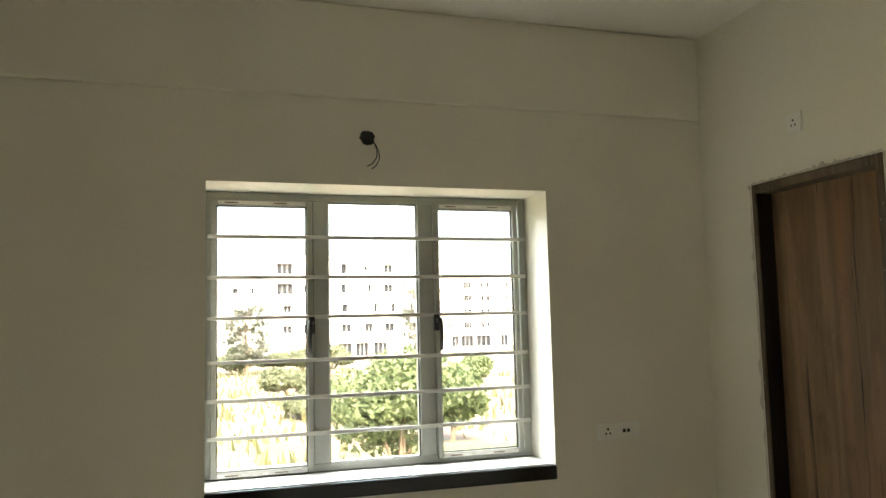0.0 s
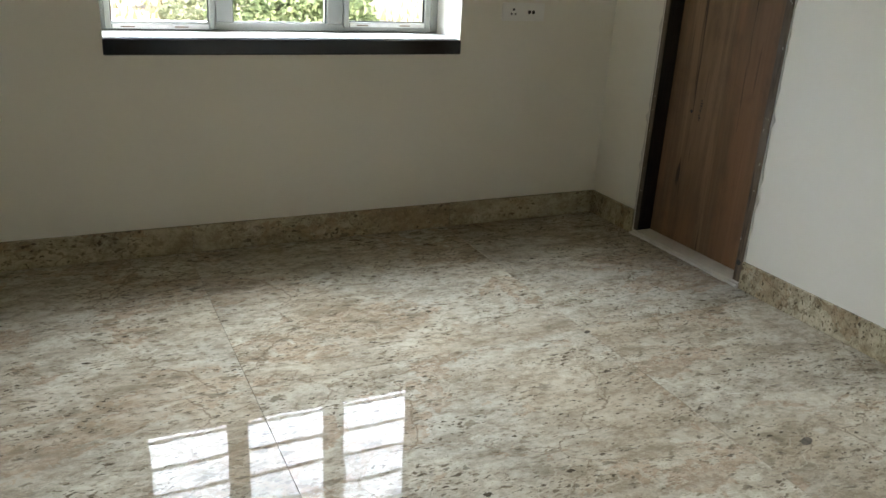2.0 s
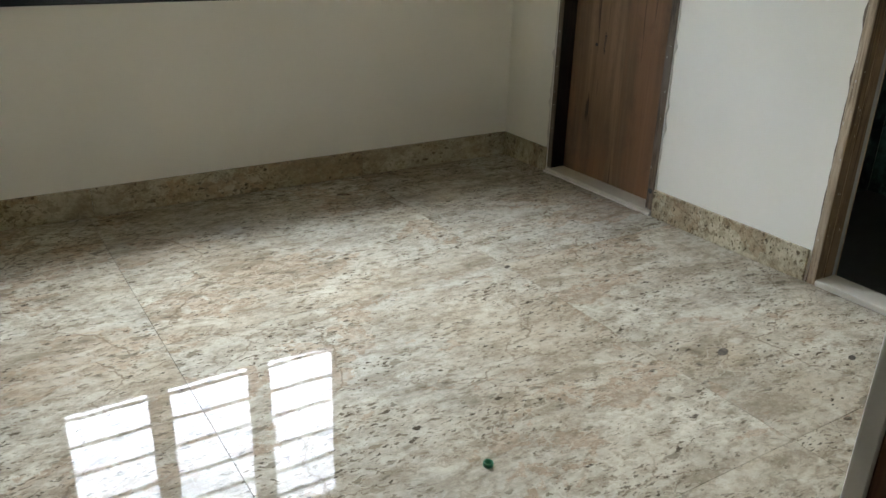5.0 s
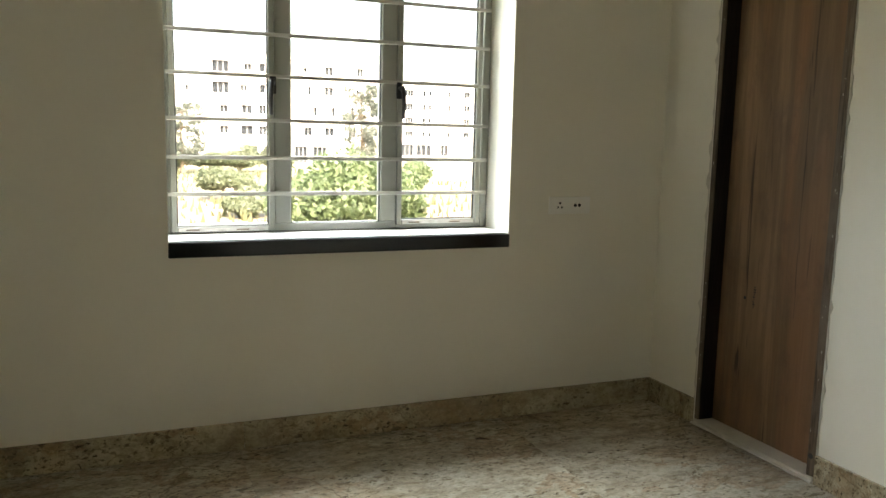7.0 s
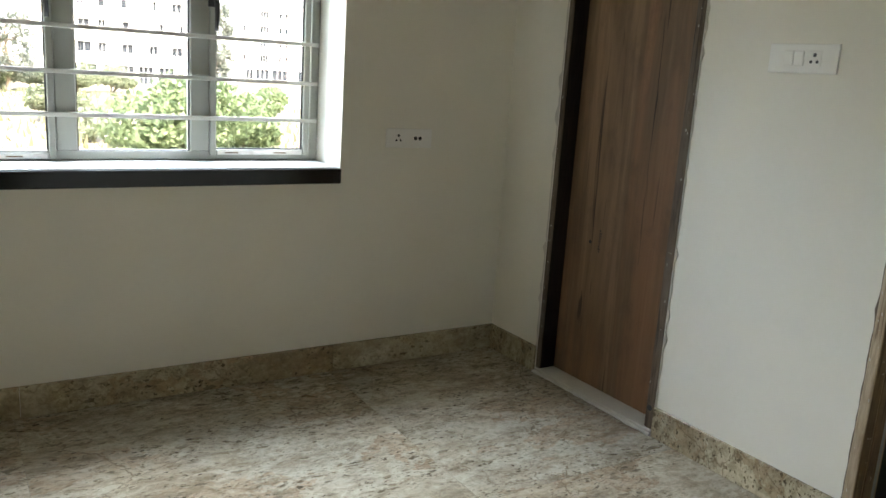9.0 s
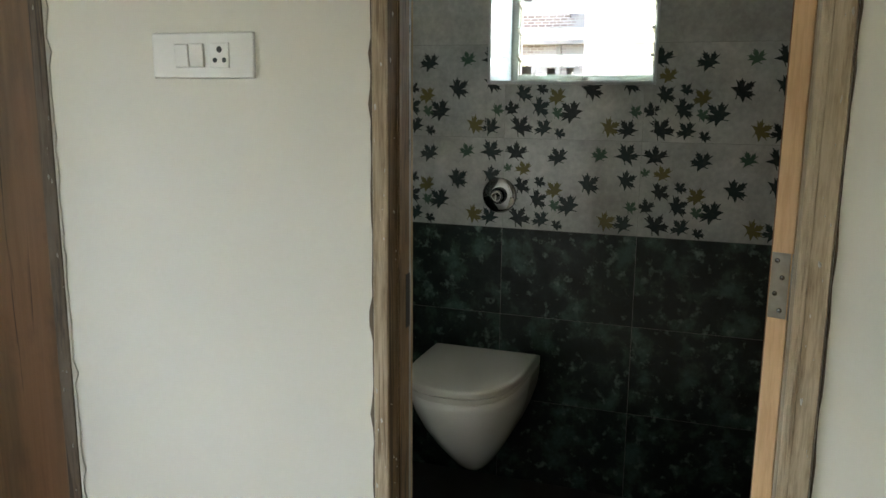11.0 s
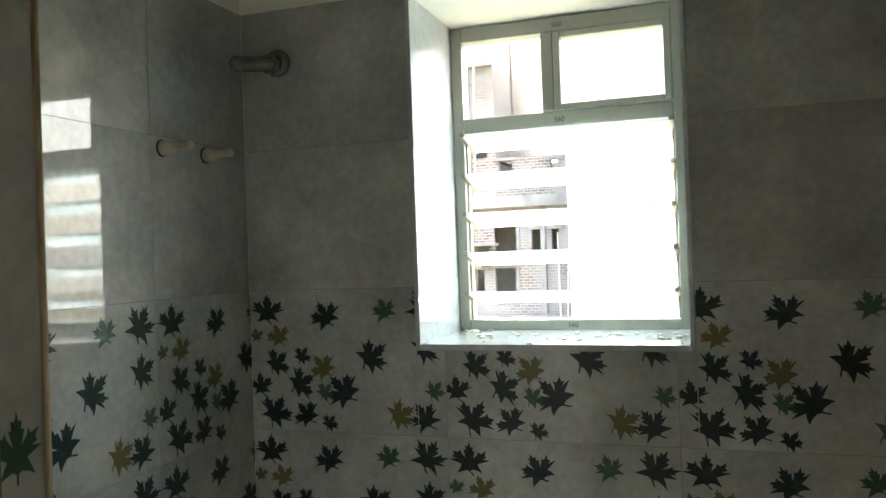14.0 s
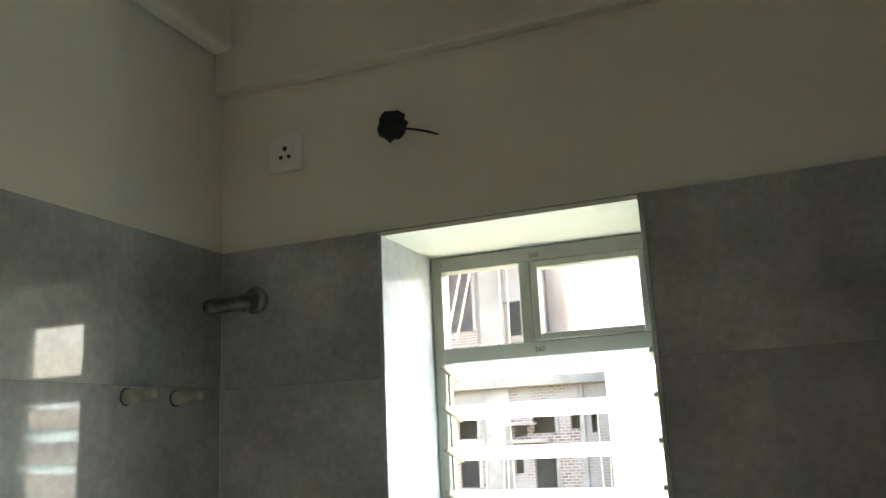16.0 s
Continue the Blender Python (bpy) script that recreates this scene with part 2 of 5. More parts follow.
M_LININGPALE = speckled("pale_primed_wood", (0.66, 0.62, 0.54), (0.76, 0.72, 0.64), 0.6, 20, 140, 0, 0.2)
M_FRAME1 = wood("old_brown_frame_wood", (0.045, 0.031, 0.02), (0.125, 0.090, 0.058), (0.19, 0.145, 0.10), 0.7, 26, (1, 1, 0.08), (0.16, 0.128, 0.092))
M_LINING = wood("near_black_wood", (0.004, 0.003, 0.002), (0.010, 0.007, 0.005), (0.022, 0.015, 0.010), 0.6, 24, (1, 1, 0.08))
M_PLY = wood("pale_door_edge_wood", (0.56, 0.33, 0.16), (0.68, 0.43, 0.22), (0.74, 0.49, 0.27), 0.55, 14, (1, 1, 0.1))
M_STEEL = speckled("brushed_steel", (0.26, 0.24, 0.20), (0.36, 0.34, 0.30), 0.38, 40, 300, 1.0, 0.1)
M_CHROME = speckled("chrome", (0.19, 0.19, 0.19), (0.26, 0.26, 0.26), 0.07, 3, 300, 1.0, 0.0)
M_CERAMIC = speckled("white_ceramic", (0.74, 0.73, 0.68), (0.78, 0.77, 0.73), 0.12, 4, 300, 0, 0.0)
M_SEAT = speckled("seat_plastic", (0.60, 0.59, 0.53), (0.65, 0.64, 0.58), 0.3, 4, 300, 0, 0.0)
M_WIRE = speckled("black_wire", (0.012, 0.012, 0.012), (0.03, 0.03, 0.03), 0.6, 60)
M_CAP = speckled("green_bottle_cap", (0.0, 0.09, 0.03), (0.0, 0.13, 0.05), 0.4, 60)
M_PVC = speckled("pale_pipe_plug", (0.40, 0.36, 0.28), (0.56, 0.52, 0.43), 0.5, 40)


def tile_material(name, stops, rough, scale, detail=6, spots=None):
    m, n, l, b = material(name, rough)
    v = world_coords(n, l)
    add = n.new("ShaderNodeVectorMath")
    add.operation = 'ADD'
    cmb = n.new("ShaderNodeCombineXYZ")
    mul = n.new("ShaderNodeMath")
    mul.operation = 'MULTIPLY'
    mul.inputs[1].default_value = 7.0
    l.new(random_value(n), mul.inputs[0])
    for k in range(3):
        l.new(mul.outputs[0], cmb.inputs[k])
    l.new(v, add.inputs[0])
    l.new(cmb.outputs[0], add.inputs[1])
    vec = add.outputs[0]
    base = ramp(n, l, noise_tex(n, l, vec, scale, detail, 0.6), stops)
    fine = noise_tex(n, l, vec, scale * 14, 3)
    base = mix(n, l, 0.18, base, ramp(n, l, fine, [(0.35, (0.02, 0.02, 0.02)), (0.7, (0.5, 0.5, 0.48))]), 'OVERLAY')
    if spots:
        s = ramp(n, l, noise_tex(n, l, vec, spots[0], 4, 0.6), [(spots[1], (0, 0, 0)), (spots[1] + 0.14, (1, 1, 1))])
        base = mix(n, l, s, base, spots[2])
    l.new(base, b.inputs["Base Color"])
    bump(n, l, b, noise_tex(n, l, vec, 4, 2), 0.012, 0.003)
    return m


M_TILE = tile_material("grey_cement_tile", [(0.3, (0.31, 0.325, 0.315)), (0.5, (0.42, 0.435, 0.42)), (0.7, (0.56, 0.575, 0.555))], 0.28, 4.5)
coat = M_TILE.node_tree.nodes["Principled BSDF"]
coat.inputs["Specular IOR Level"].default_value = 0.15
coat.inputs["Coat Weight"].default_value = 0.75
coat.inputs["Coat IOR"].default_value = 1.6
coat.inputs["Coat Roughness"].default_value = 0.03
M_TILE_DARK = tile_material("dark_green_marble_tile", [(0.36, (0.002, 0.006, 0.0055)), (0.50, (0.010, 0.022, 0.019)), (0.66, (0.062, 0.110, 0.092))], 0.30, 11.0, 10, (26.0, 0.575, (0.13, 0.185, 0.16)))
M_TILE_DARK.node_tree.nodes["Principled BSDF"].inputs["Specular IOR Level"].default_value = 0.3
M_TILE_WHITE = tile_material("white_reveal_tile", [(0.3, (0.47, 0.495, 0.51)), (0.7, (0.55, 0.575, 0.59))], 0.10, 3.0)


def leaf_print(name, c1, c2):
    m, n, l, b = material(name, 0.3, 0.0, 0.3)
    g = n.new("ShaderNodeNewGeometry")
    v = world_coords(n, l)
    base = mix(n, l, g.outputs["Random Per Island"], c1, c2)
    l.new(mix(n, l, ramp(n, l, noise_tex(n, l, v, 70, 4), [(0.5, (0, 0, 0)), (0.9, (0.3, 0.3, 0.3))]), base, (0.10, 0.12, 0.11)), b.inputs["Base Color"])
    return m


M_LEAFPRINT = [leaf_print("dark_leaf_print", (0.003, 0.010, 0.010), (0.008, 0.026, 0.025)),
               leaf_print("green_leaf_print", (0.035, 0.085, 0.055), (0.06, 0.11, 0.07)),
               leaf_print("olive_leaf_print", (0.10, 0.095, 0.025), (0.14, 0.125, 0.04))]


def glass(name, tint=(1, 1, 1), rough=0.0):
    m, n, l, b = material(name, rough)
    out = n["Material Output"]
    tr = n.new("ShaderNodeBsdfTransparent")
    tr.inputs[0].default_value = (*tint, 1)
    gl = n.new("ShaderNodeBsdfGlossy")
    gl.inputs["Roughness"].default_value = 0.02
    lw = n.new("ShaderNodeLayerWeight")
    lw.inputs["Blend"].default_value = 0.5
    pw = n.new("ShaderNodeMath")
    pw.operation = 'POWER'
    pw.inputs[1].default_value = 5.0
    l.new(lw.outputs["Facing"], pw.inputs[0])
    fr = n.new("ShaderNodeMath")
    fr.operation = 'MULTIPLY_ADD'
    fr.inputs[1].default_value = 0.95
    fr.inputs[2].default_value = 0.04
    l.new(pw.outputs[0], fr.inputs[0])
    mx = n.new("ShaderNodeMixShader")
    l.new(fr.outputs[0], mx.inputs[0])
    l.new(tr.outputs[0], mx.inputs[1])
    l.new(gl.outputs[0], mx.inputs[2])
    l.new(mx.outputs[0], out.inputs[0])
    return m


M_GLASS = glass("clear_glass", (0.98, 0.98, 0.98))


def louvre_glass():
    m, n, l, b = material("frosted_louvre_glass", 0.35)
    b.inputs["Base Color"].default_value = (0.86, 0.92, 0.90, 1)
    out = n["Material Output"]
    tl = n.new("ShaderNodeBsdfTranslucent")
    tl.inputs[0].default_value = (0.88, 0.94, 0.92, 1)
    tr = n.new("ShaderNodeBsdfTransparent")
    m1 = n.new("ShaderNodeMixShader")
    m1.inputs[0].default_value = 0.25
    l.new(tl.outputs[0], m1.inputs[1])
    l.new(tr.outputs[0], m1.inputs[2])
    m2 = n.new("ShaderNodeMixShader")
    m2.inputs[0].default_value = 0.25
    l.new(m1.outputs[0], m2.inputs[1])
    l.new(b.outputs[0], m2.inputs[2])
    l.new(m2.outputs[0], out.inputs[0])
    return m


M_LOUVRE = louvre_glass()


def ground_material():
    m, n, l, b = material("field_ground", 0.95)
    v = world_coords(n, l)
    g = ramp(n, l, noise_tex(n, l, v, 0.12, 7, 0.65), [(0.38, (0.19, 0.135, 0.10)), (0.48, (0.16, 0.14, 0.085)), (0.58, (0.11, 0.125, 0.05)), (0.7, (0.08, 0.105, 0.04))])
    f = ramp(n, l, noise_tex(n, l, v, 3.0, 5, 0.7), [(0.3, (0.6, 0.6, 0.6)), (0.7, (1, 1, 1))])
    l.new(mix(n, l, 1.0, g, f, 'MULTIPLY'), b.inputs["Base Color"])
    return m


def foliage_material(name, c1, c2):
    m, n, l, b = material(name, 0.6)
    g = n.new("ShaderNodeNewGeometry")
    base = mix(n, l, g.outputs["Random Per Island"], c1, c2)
    l.new(base, b.inputs["Base Color"])
    out = n["Material Output"]
    tl = n.new("ShaderNodeBsdfTranslucent")
    l.new(base, tl.inputs[0])
    mx = n.new("ShaderNodeMixShader")
    mx.inputs[0].default_value = 0.5
    l.new(b.outputs[0], mx.inputs[1])
    l.new(tl.outputs[0], mx.inputs[2])
    l.new(mx.outputs[0], out.inputs[0])
    return m


M_GROUND = ground_material()
M_BUSH = foliage_material("bush_leaves", (0.075, 0.115, 0.05), (0.14, 0.18, 0.085))
M_BUSH_PALE = foliage_material("pale_bush_leaves", (0.10, 0.125, 0.07), (0.165, 0.185, 0.115))
M_TREE = foliage_material("grey_tree_leaves", (0.075, 0.09, 0.07), (0.12, 0.135, 0.11))
M_GRASS = foliage_material("dry_grass", (0.10, 0.115, 0.045), (0.19, 0.165, 0.085))
M_BARK = speckled("bark", (0.10, 0.075, 0.05), (0.18, 0.14, 0.10), 0.9, 8, 30, 0, 0.5)
M_FACADE = speckled("white_facade_paint", (0.60, 0.60, 0.60), (0.68, 0.68, 0.68), 0.8, 0.4, 6)
M_FACADE_GREY = speckled("grey_facade_paint", (0.30, 0.31, 0.32), (0.36, 0.37, 0.38), 0.8, 0.4, 6)
M_REDPAINT = speckled("red_facade_paint", (0.42, 0.10, 0.09), (0.50, 0.13, 0.11), 0.8, 0.6, 6)
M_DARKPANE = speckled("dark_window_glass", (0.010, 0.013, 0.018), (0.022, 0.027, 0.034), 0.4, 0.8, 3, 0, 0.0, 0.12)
M_CONCRETE = speckled("raw_concrete", (0.16, 0.15, 0.135), (0.28, 0.265, 0.24), 0.9, 1.2, 20, 0, 0.3)
M_CREAM = speckled("cream_render", (0.60, 0.55, 0.46), (0.70, 0.65, 0.56), 0.85, 0.6, 12)
M_INCLUSION = speckled("dark_marble_pebble", (0.07, 0.06, 0.045), (0.13, 0.11, 0.085), 0.05, 60)
M_TARNISH = speckled("tarnished_flange", (0.16, 0.16, 0.16), (0.34, 0.34, 0.33), 0.25, 30, 200, 0.7, 0.1)


def brick_material():
    m, n, l, b = material("raw_brickwork", 0.9)
    v = world_coords(n, l)
    sep = n.new("ShaderNodeSeparateXYZ")
    l.new(v, sep.inputs[0])
    s = n.new("ShaderNodeMath")
    l.new(sep.outputs[0], s.inputs[0])
    l.new(sep.outputs[1], s.inputs[1])
    cmb = n.new("ShaderNodeCombineXYZ")
    l.new(s.outputs[0], cmb.inputs[0])
    l.new(sep.outputs[2], cmb.inputs[1])
    br = n.new("ShaderNodeTexBrick")
    br.inputs["Scale"].default_value = 1.0
    br.inputs["Brick Width"].default_value = 0.26
    br.inputs["Row Height"].default_value = 0.10
    br.inputs["Mortar Size"].default_value = 0.014
    br.inputs["Color1"].default_value = (0.13, 0.095, 0.08, 1)
    br.inputs["Color2"].default_value = (0.20, 0.16, 0.14, 1)
    br.inputs["Mortar"].default_value = (0.30, 0.28, 0.25, 1)
    l.new(cmb.outputs[0], br.inputs["Vector"])
    patch = ramp(n, l, noise_tex(n, l, v, 0.5, 6, 0.6), [(0.45, (0, 0, 0)), (0.6, (1, 1, 1))])
    l.new(mix(n, l, patch, br.outputs["Color"], (0.24, 0.225, 0.21)), b.inputs["Base Color"])
    return m


M_BRICK = brick_material()


# ---- building blocks ----
def empty(name, place=(0, 0, 0), label="", category="", group="", kind=""):
    ob = new(name)
    ob.location = place
    ob.empty_display_size = 0.05
    return tagged(ob, label, category, group, kind)


def finish(name, bm, mat, parent=None, label="", smooth=False):
    me = bpy.data.meshes.new(name)
    bmesh.ops.recalc_face_normals(bm, faces=bm.faces)
    if smooth:
        for f in bm.faces:
            f.smooth = True
    bm.to_mesh(me)
    bm.free()
    mats = mat if isinstance(mat, (list, tuple)) else [mat]
    for x in mats:
        me.materials.append(x)
    ob = new(name, me)
    if parent is not None:
        ob.parent = parent
        if parent.parent is None:
            ob.matrix_parent_inverse = parent.matrix_basis.inverted()
    if label:
        ob["label"] = label
    return ob


def part(name, bm, mat, parent, label="", smooth=False):
    return finish(name, bm, mat, parent, label, smooth)


def box(bm, x0, x1, y0, y1, z0, z1, bevel=0.0, segs=1):
    r = bmesh.ops.create_cube(bm, size=1.0)
    vs = r["verts"]
    for v in vs:
        v.co = Vector(((x0 + x1) / 2 + v.co.x * (x1 - x0), (y0 + y1) / 2 + v.co.y * (y1 - y0), (z0 + z1) / 2 + v.co.z * (z1 - z0)))
    if bevel:
        es = list({e for v in vs for e in v.link_edges})
        bmesh.ops.bevel(bm, geom=es, offset=bevel, segments=segs, affect='EDGES', profile=0.5)
    return bm


def boxed(x0, x1, y0, y1, z0, z1, bevel=0.0, segs=1):
    return box(bmesh.new(), x0, x1, y0, y1, z0, z1, bevel, segs)


def tube(bm, pts, radius, sides=10):
    """A round bar that follows the points."""
    pts = [Vector(p) for p in pts]
    rings = []
    for i, p in enumerate(pts):
        d = (pts[min(i + 1, len(pts) - 1)] - pts[max(i - 1, 0)]).normalized()
        a = d.orthogonal().normalized()
        if abs(d.z) < 0.9:
            a = d.cross(Vector((0, 0, 1))).normalized()
        c = d.cross(a).normalized()
        r = radius[i] if isinstance(radius, (list, tuple)) else radius
        rings.append([bm.verts.new(p + (a * math.cos(k * math.tau / sides) + c * math.sin(k * math.tau / sides)) * r) for k in range(sides)])
    for r0, r1 in zip(rings, rings[1:]):
        for k in range(sides):
            bm.faces.new((r0[k], r0[(k + 1) % sides], r1[(k + 1) % sides], r1[k]))
    bm.faces.new(rings[0])
    bm.faces.new(list(reversed(rings[-1])))
    return bm


def lathe(bm, profile, origin, axis, sides=28):
    """Turn (distance along axis, radius) pairs about the axis."""
    axis = Vector(axis).normalized()
    a = axis.orthogonal().normalized()
    c = axis.cross(a)
    o = Vector(origin)
    rings = []
    for d, r in profile:
        rings.append([bm.verts.new(o + axis * d + (a * math.cos(k * math.tau / sides) + c * math.sin(k * math.tau / sides)) * max(r, 1e-4)) for k in range(sides)])
    for r0, r1 in zip(rings, rings[1:]):
        for k in range(sides):
            bm.faces.new((r0[k], r0[(k + 1) % sides], r1[(k + 1) % sides], r1[k]))
    bm.faces.new(rings[0])
    bm.faces.new(list(reversed(rings[-1])))
    return bm


def wall_with_openings(name, axis, lo, hi, t0, t1, z0, z1, holes, mat, parent=None):
    """A wall that runs along axis from lo to hi, t0 to t1 thick, with real openings (lo, hi, z0, z1)."""
    bm = bmesh.new()

    def piece(a, b, c, d):
        if b - a > 1e-4 and d - c > 1e-4:
            if axis == "x":
                box(bm, a, b, t0, t1, c, d)
            else:
                box(bm, t0, t1, a, b, c, d)
    at = lo
    for a, b, c, d in sorted(holes):
        piece(at, a, z0, z1)
        piece(a, b, z0, c)
        piece(a, b, d, z1)
        at = b
    piece(at, hi, z0, z1)
    return finish(name, bm, mat, parent)


# ---- the room ----
CEIL = 2.92
WX0, WX1 = -2.353, -0.847          # room window opening
WZ0, WZ1 = 0.829, 2.13
D1A, D1B = -1.084, -0.362           # closed door
D2A, D2B = -2.635, -1.844          # bathroom doorway
EX0, EX1 = -2.66, -1.73            # entrance
DTOP = 2.118
WEST, SOUTH = -4.35, -3.0
HALL = -5.2
BX = 1.266                         # tiled face of the bathroom's window wall
BL = -1.293                        # tiled face of its side wall
BR = -3.05
BWA, BWB, BWZ0, BWZ1 = -2.236, -1.685, 1.386, 2.125

north = tagged(wall_with_openings("wall_north", "x", WEST, 1.9, 0.0, 0.32, -0.3, CEIL, [(WX0, WX1, WZ0, WZ1)], M_PAINT), "off-white painted plaster wall with a barred window", "wall", kind="structure")
east = tagged(wall_with_openings("wall_east", "y", -3.3, 0.0, 0.0, 0.125, -0.3, CEIL, [(D2A, D2B, 0, DTOP), (D1A, D1B, 0, DTOP)], M_PAINT), "off-white painted plaster wall with two doorways", "wall", kind="structure")
south = tagged(wall_with_openings("wall_south", "x", WEST, 0.0, -3.15, SOUTH, -0.3, CEIL, [(EX0, EX1, 0, DTOP)], M_PAINT), "off-white painted plaster wall with the entrance doorway", "wall", kind="structure")
west = tagged(finish("wall_west", boxed(WEST - 0.2, WEST, HALL, 0.32, -0.3, CEIL), M_PAINT), "plain off-white painted plaster wall", "wall", kind="structure")
hall_s = tagged(finish("wall_hall_south", boxed(WEST, 0.1, HALL - 0.15, HALL, -0.3, CEIL), M_PAINT), "plain off-white painted hall wall", "wall", kind="structure")
hall_e = tagged(finish("wall_hall_east", boxed(0.0, 0.1, HALL, -3.3, -0.3, CEIL), M_PAINT), "plain off-white painted hall wall", "wall", kind="structure")
ceil = tagged(finish("ceiling", boxed(WEST, 1.6, HALL, 0.32, CEIL, CEIL + 0.15), M_CEIL), "white painted concrete ceiling", "ceiling", kind="structure")
tagged(finish("beam_north", boxed(WEST, 0.0, -0.024, 0.0, 2.505, CEIL, 0.010, 3), M_PAINT), "off-white painted ceiling beam along the wall", "beam", kind="structure")

floor = tagged(finish("floor", boxed(WEST, 0.0, HALL, 0.0, -0.2, -0.012), M_GROUT), "polished beige marble floor in large slabs", "floor", kind="structure")


def piece_mesh(name, sx, sy, sz, mat, c=0.0012):
    """A slab of the given size, centred, with a fine chamfer on its front edges."""
    bm = boxed(-sx / 2, sx / 2, -sy / 2, sy / 2, -sz / 2, sz / 2)
    if c:
        es = [e for e in bm.edges if all(v.co.z > 0 for v in e.verts)]
        bmesh.ops.bevel(bm, geom=es, offset=c, segments=1, affect='EDGES')
    bmesh.ops.recalc_face_normals(bm, faces=bm.faces)
    me = bpy.data.meshes.new(name)
    bm.to_mesh(me)
    bm.free()
    me.materials.append(mat)
    return me


def lay(name, me, m, parent):
    ob = new(name, me)
    ob.parent = parent
    ob.matrix_parent_inverse = parent.matrix_basis.inverted()
    ob.matrix_basis = m
    return ob


xs = [WEST, -3.305, -2.09, -0.872, 0.0]
ys = [HALL, -3.64, -2.42, -1.20, 0.0]
for i in range(4):
    for j in range(4):
        sx, sy = xs[i + 1] - xs[i] - 0.0012, ys[j + 1] - ys[j] - 0.0012
        me = piece_mesh("floor_slab", sx, sy, 0.012, M_FLOOR, 0.0004)
        lay("floor_slab", me, pose((xs[i] + xs[i + 1]) / 2, (ys[j] + ys[j + 1]) / 2, -0.006), floor)

# skirting, one stone strip after another
skirt = empty("baseboard", (0, 0, 0), "beige marble skirting strips at the foot of the walls", "baseboard", kind="structure")


def skirting(x0, x1, y0, y1):
    part("skirting_strip", boxed(x0, x1, y0, y1, 0.0, 0.120, 0.002), M_SKIRT, skirt)


for a, b in ((-4.35, -3.285), (-3.2835, -2.069), (-2.0675, -0.855), (-0.8535, -0.0135)):
    skirting(a, b, -0.013, -0.0005)
skirting(-0.013, -0.0005, D1B + 0.004, -0.0005)
skirting(-0.013, -0.0005, D2B + 0.012, D1A - 0.004)
skirting(-0.013, -0.0005, SOUTH + 0.0005, D2A - 0.012)
skirting(EX1 + 0.01, -0.0135, SOUTH + 0.0005, SOUTH + 0.013)
skirting(WEST, EX0 - 0.01, SOUTH + 0.0005, SOUTH + 0.013)

# ---- room window ----
win = empty("window_1", (-1.6, 0.25, 0.9), "grey aluminium casement window with three panes and flat security bars", "window", kind="structure")
FY0, FY1 = 0.25, 0.31
FB, FT = 0.900, 2.128


def bars_frame(bm, x0, x1, y0, y1, z0, z1, w, bev=0.003):
    box(bm, x0, x0 + w, y0, y1, z0, z1, bev)
    box(bm, x1 - w, x1, y0, y1, z0, z1, bev)
    box(bm, x0 + w, x1 - w, y0, y1, z0, z0 + w, bev)
    box(bm, x0 + w, x1 - w, y0, y1, z1 - w, z1, bev)
    return bm


bm = bmesh.new()
bars_frame(bm, WX0 + 0.001, WX1 - 0.001, FY0, FY1, FB - 0.004, FT, 0.036)
part("window_frame", bm, M_ALU, win)
for a, b in ((-1.888, -1.815), (-1.397, -1.322)):
    part("mullion", boxed(a, b, FY0 - 0.006, FY1 - 0.002, FB + 0.032, FT - 0.036, 0.004), M_ALU, win)
for a, b, z0, z1 in ((-2.327, -1.890, 0.900, 2.092), (-1.320, -0.895, 0.916, 2.096)):
    sash = part("sash", bars_frame(bmesh.new(), a, b, FY0 - 0.014, FY0 + 0.03, z0, z1, 0.024), M_ALU, win)
    part("gasket", bars_frame(bmesh.new(), a + 0.0245, b - 0.0245, FY0 + 0.002, FY0 + 0.012, z0 + 0.0245, z1 - 0.0245, 0.005, 0), M_GASKET, sash)
    p = part("pane", boxed(a + 0.02, b - 0.02, FY0 + 0.013, FY0 + 0.018, z0 + 0.02, z1 - 0.02), M_GLASS, sash)
    p.visible_shadow = False
    for zz in (z0 + 0.004, z1 - 0.020):
        part("protective_film", boxed(a + 0.03, b - 0.03, FY0 - 0.0148, FY0 - 0.0143, zz, zz + 0.016), M_FILM, sash, "peeling printed protective film strip")
        for q in (0.06, 0.27):
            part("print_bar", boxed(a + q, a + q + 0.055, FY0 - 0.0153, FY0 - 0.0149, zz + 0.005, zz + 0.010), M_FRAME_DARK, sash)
p = part("pane", boxed(-1.818, -1.394, FY0 + 0.018, FY0 + 0.023, FB + 0.02, FT - 0.03), M_GLASS, win)
p.visible_shadow = False
part("gasket", bars_frame(bmesh.new(), -1.815, -1.397, FY0 + 0.008, FY0 + 0.017, FB + 0.03, FT - 0.036, 0.005, 0), M_GASKET, win)
for z in (1.929, 1.751, 1.575, 1.386, 1.224, 1.067):
    part("security_bar", boxed(WX0 + 0.012, WX1 - 0.012, FY0 - 0.024, FY0 - 0.0145, z - 0.0085, z + 0.0085, 0.002), M_BAR, win, "flat horizontal security bar")


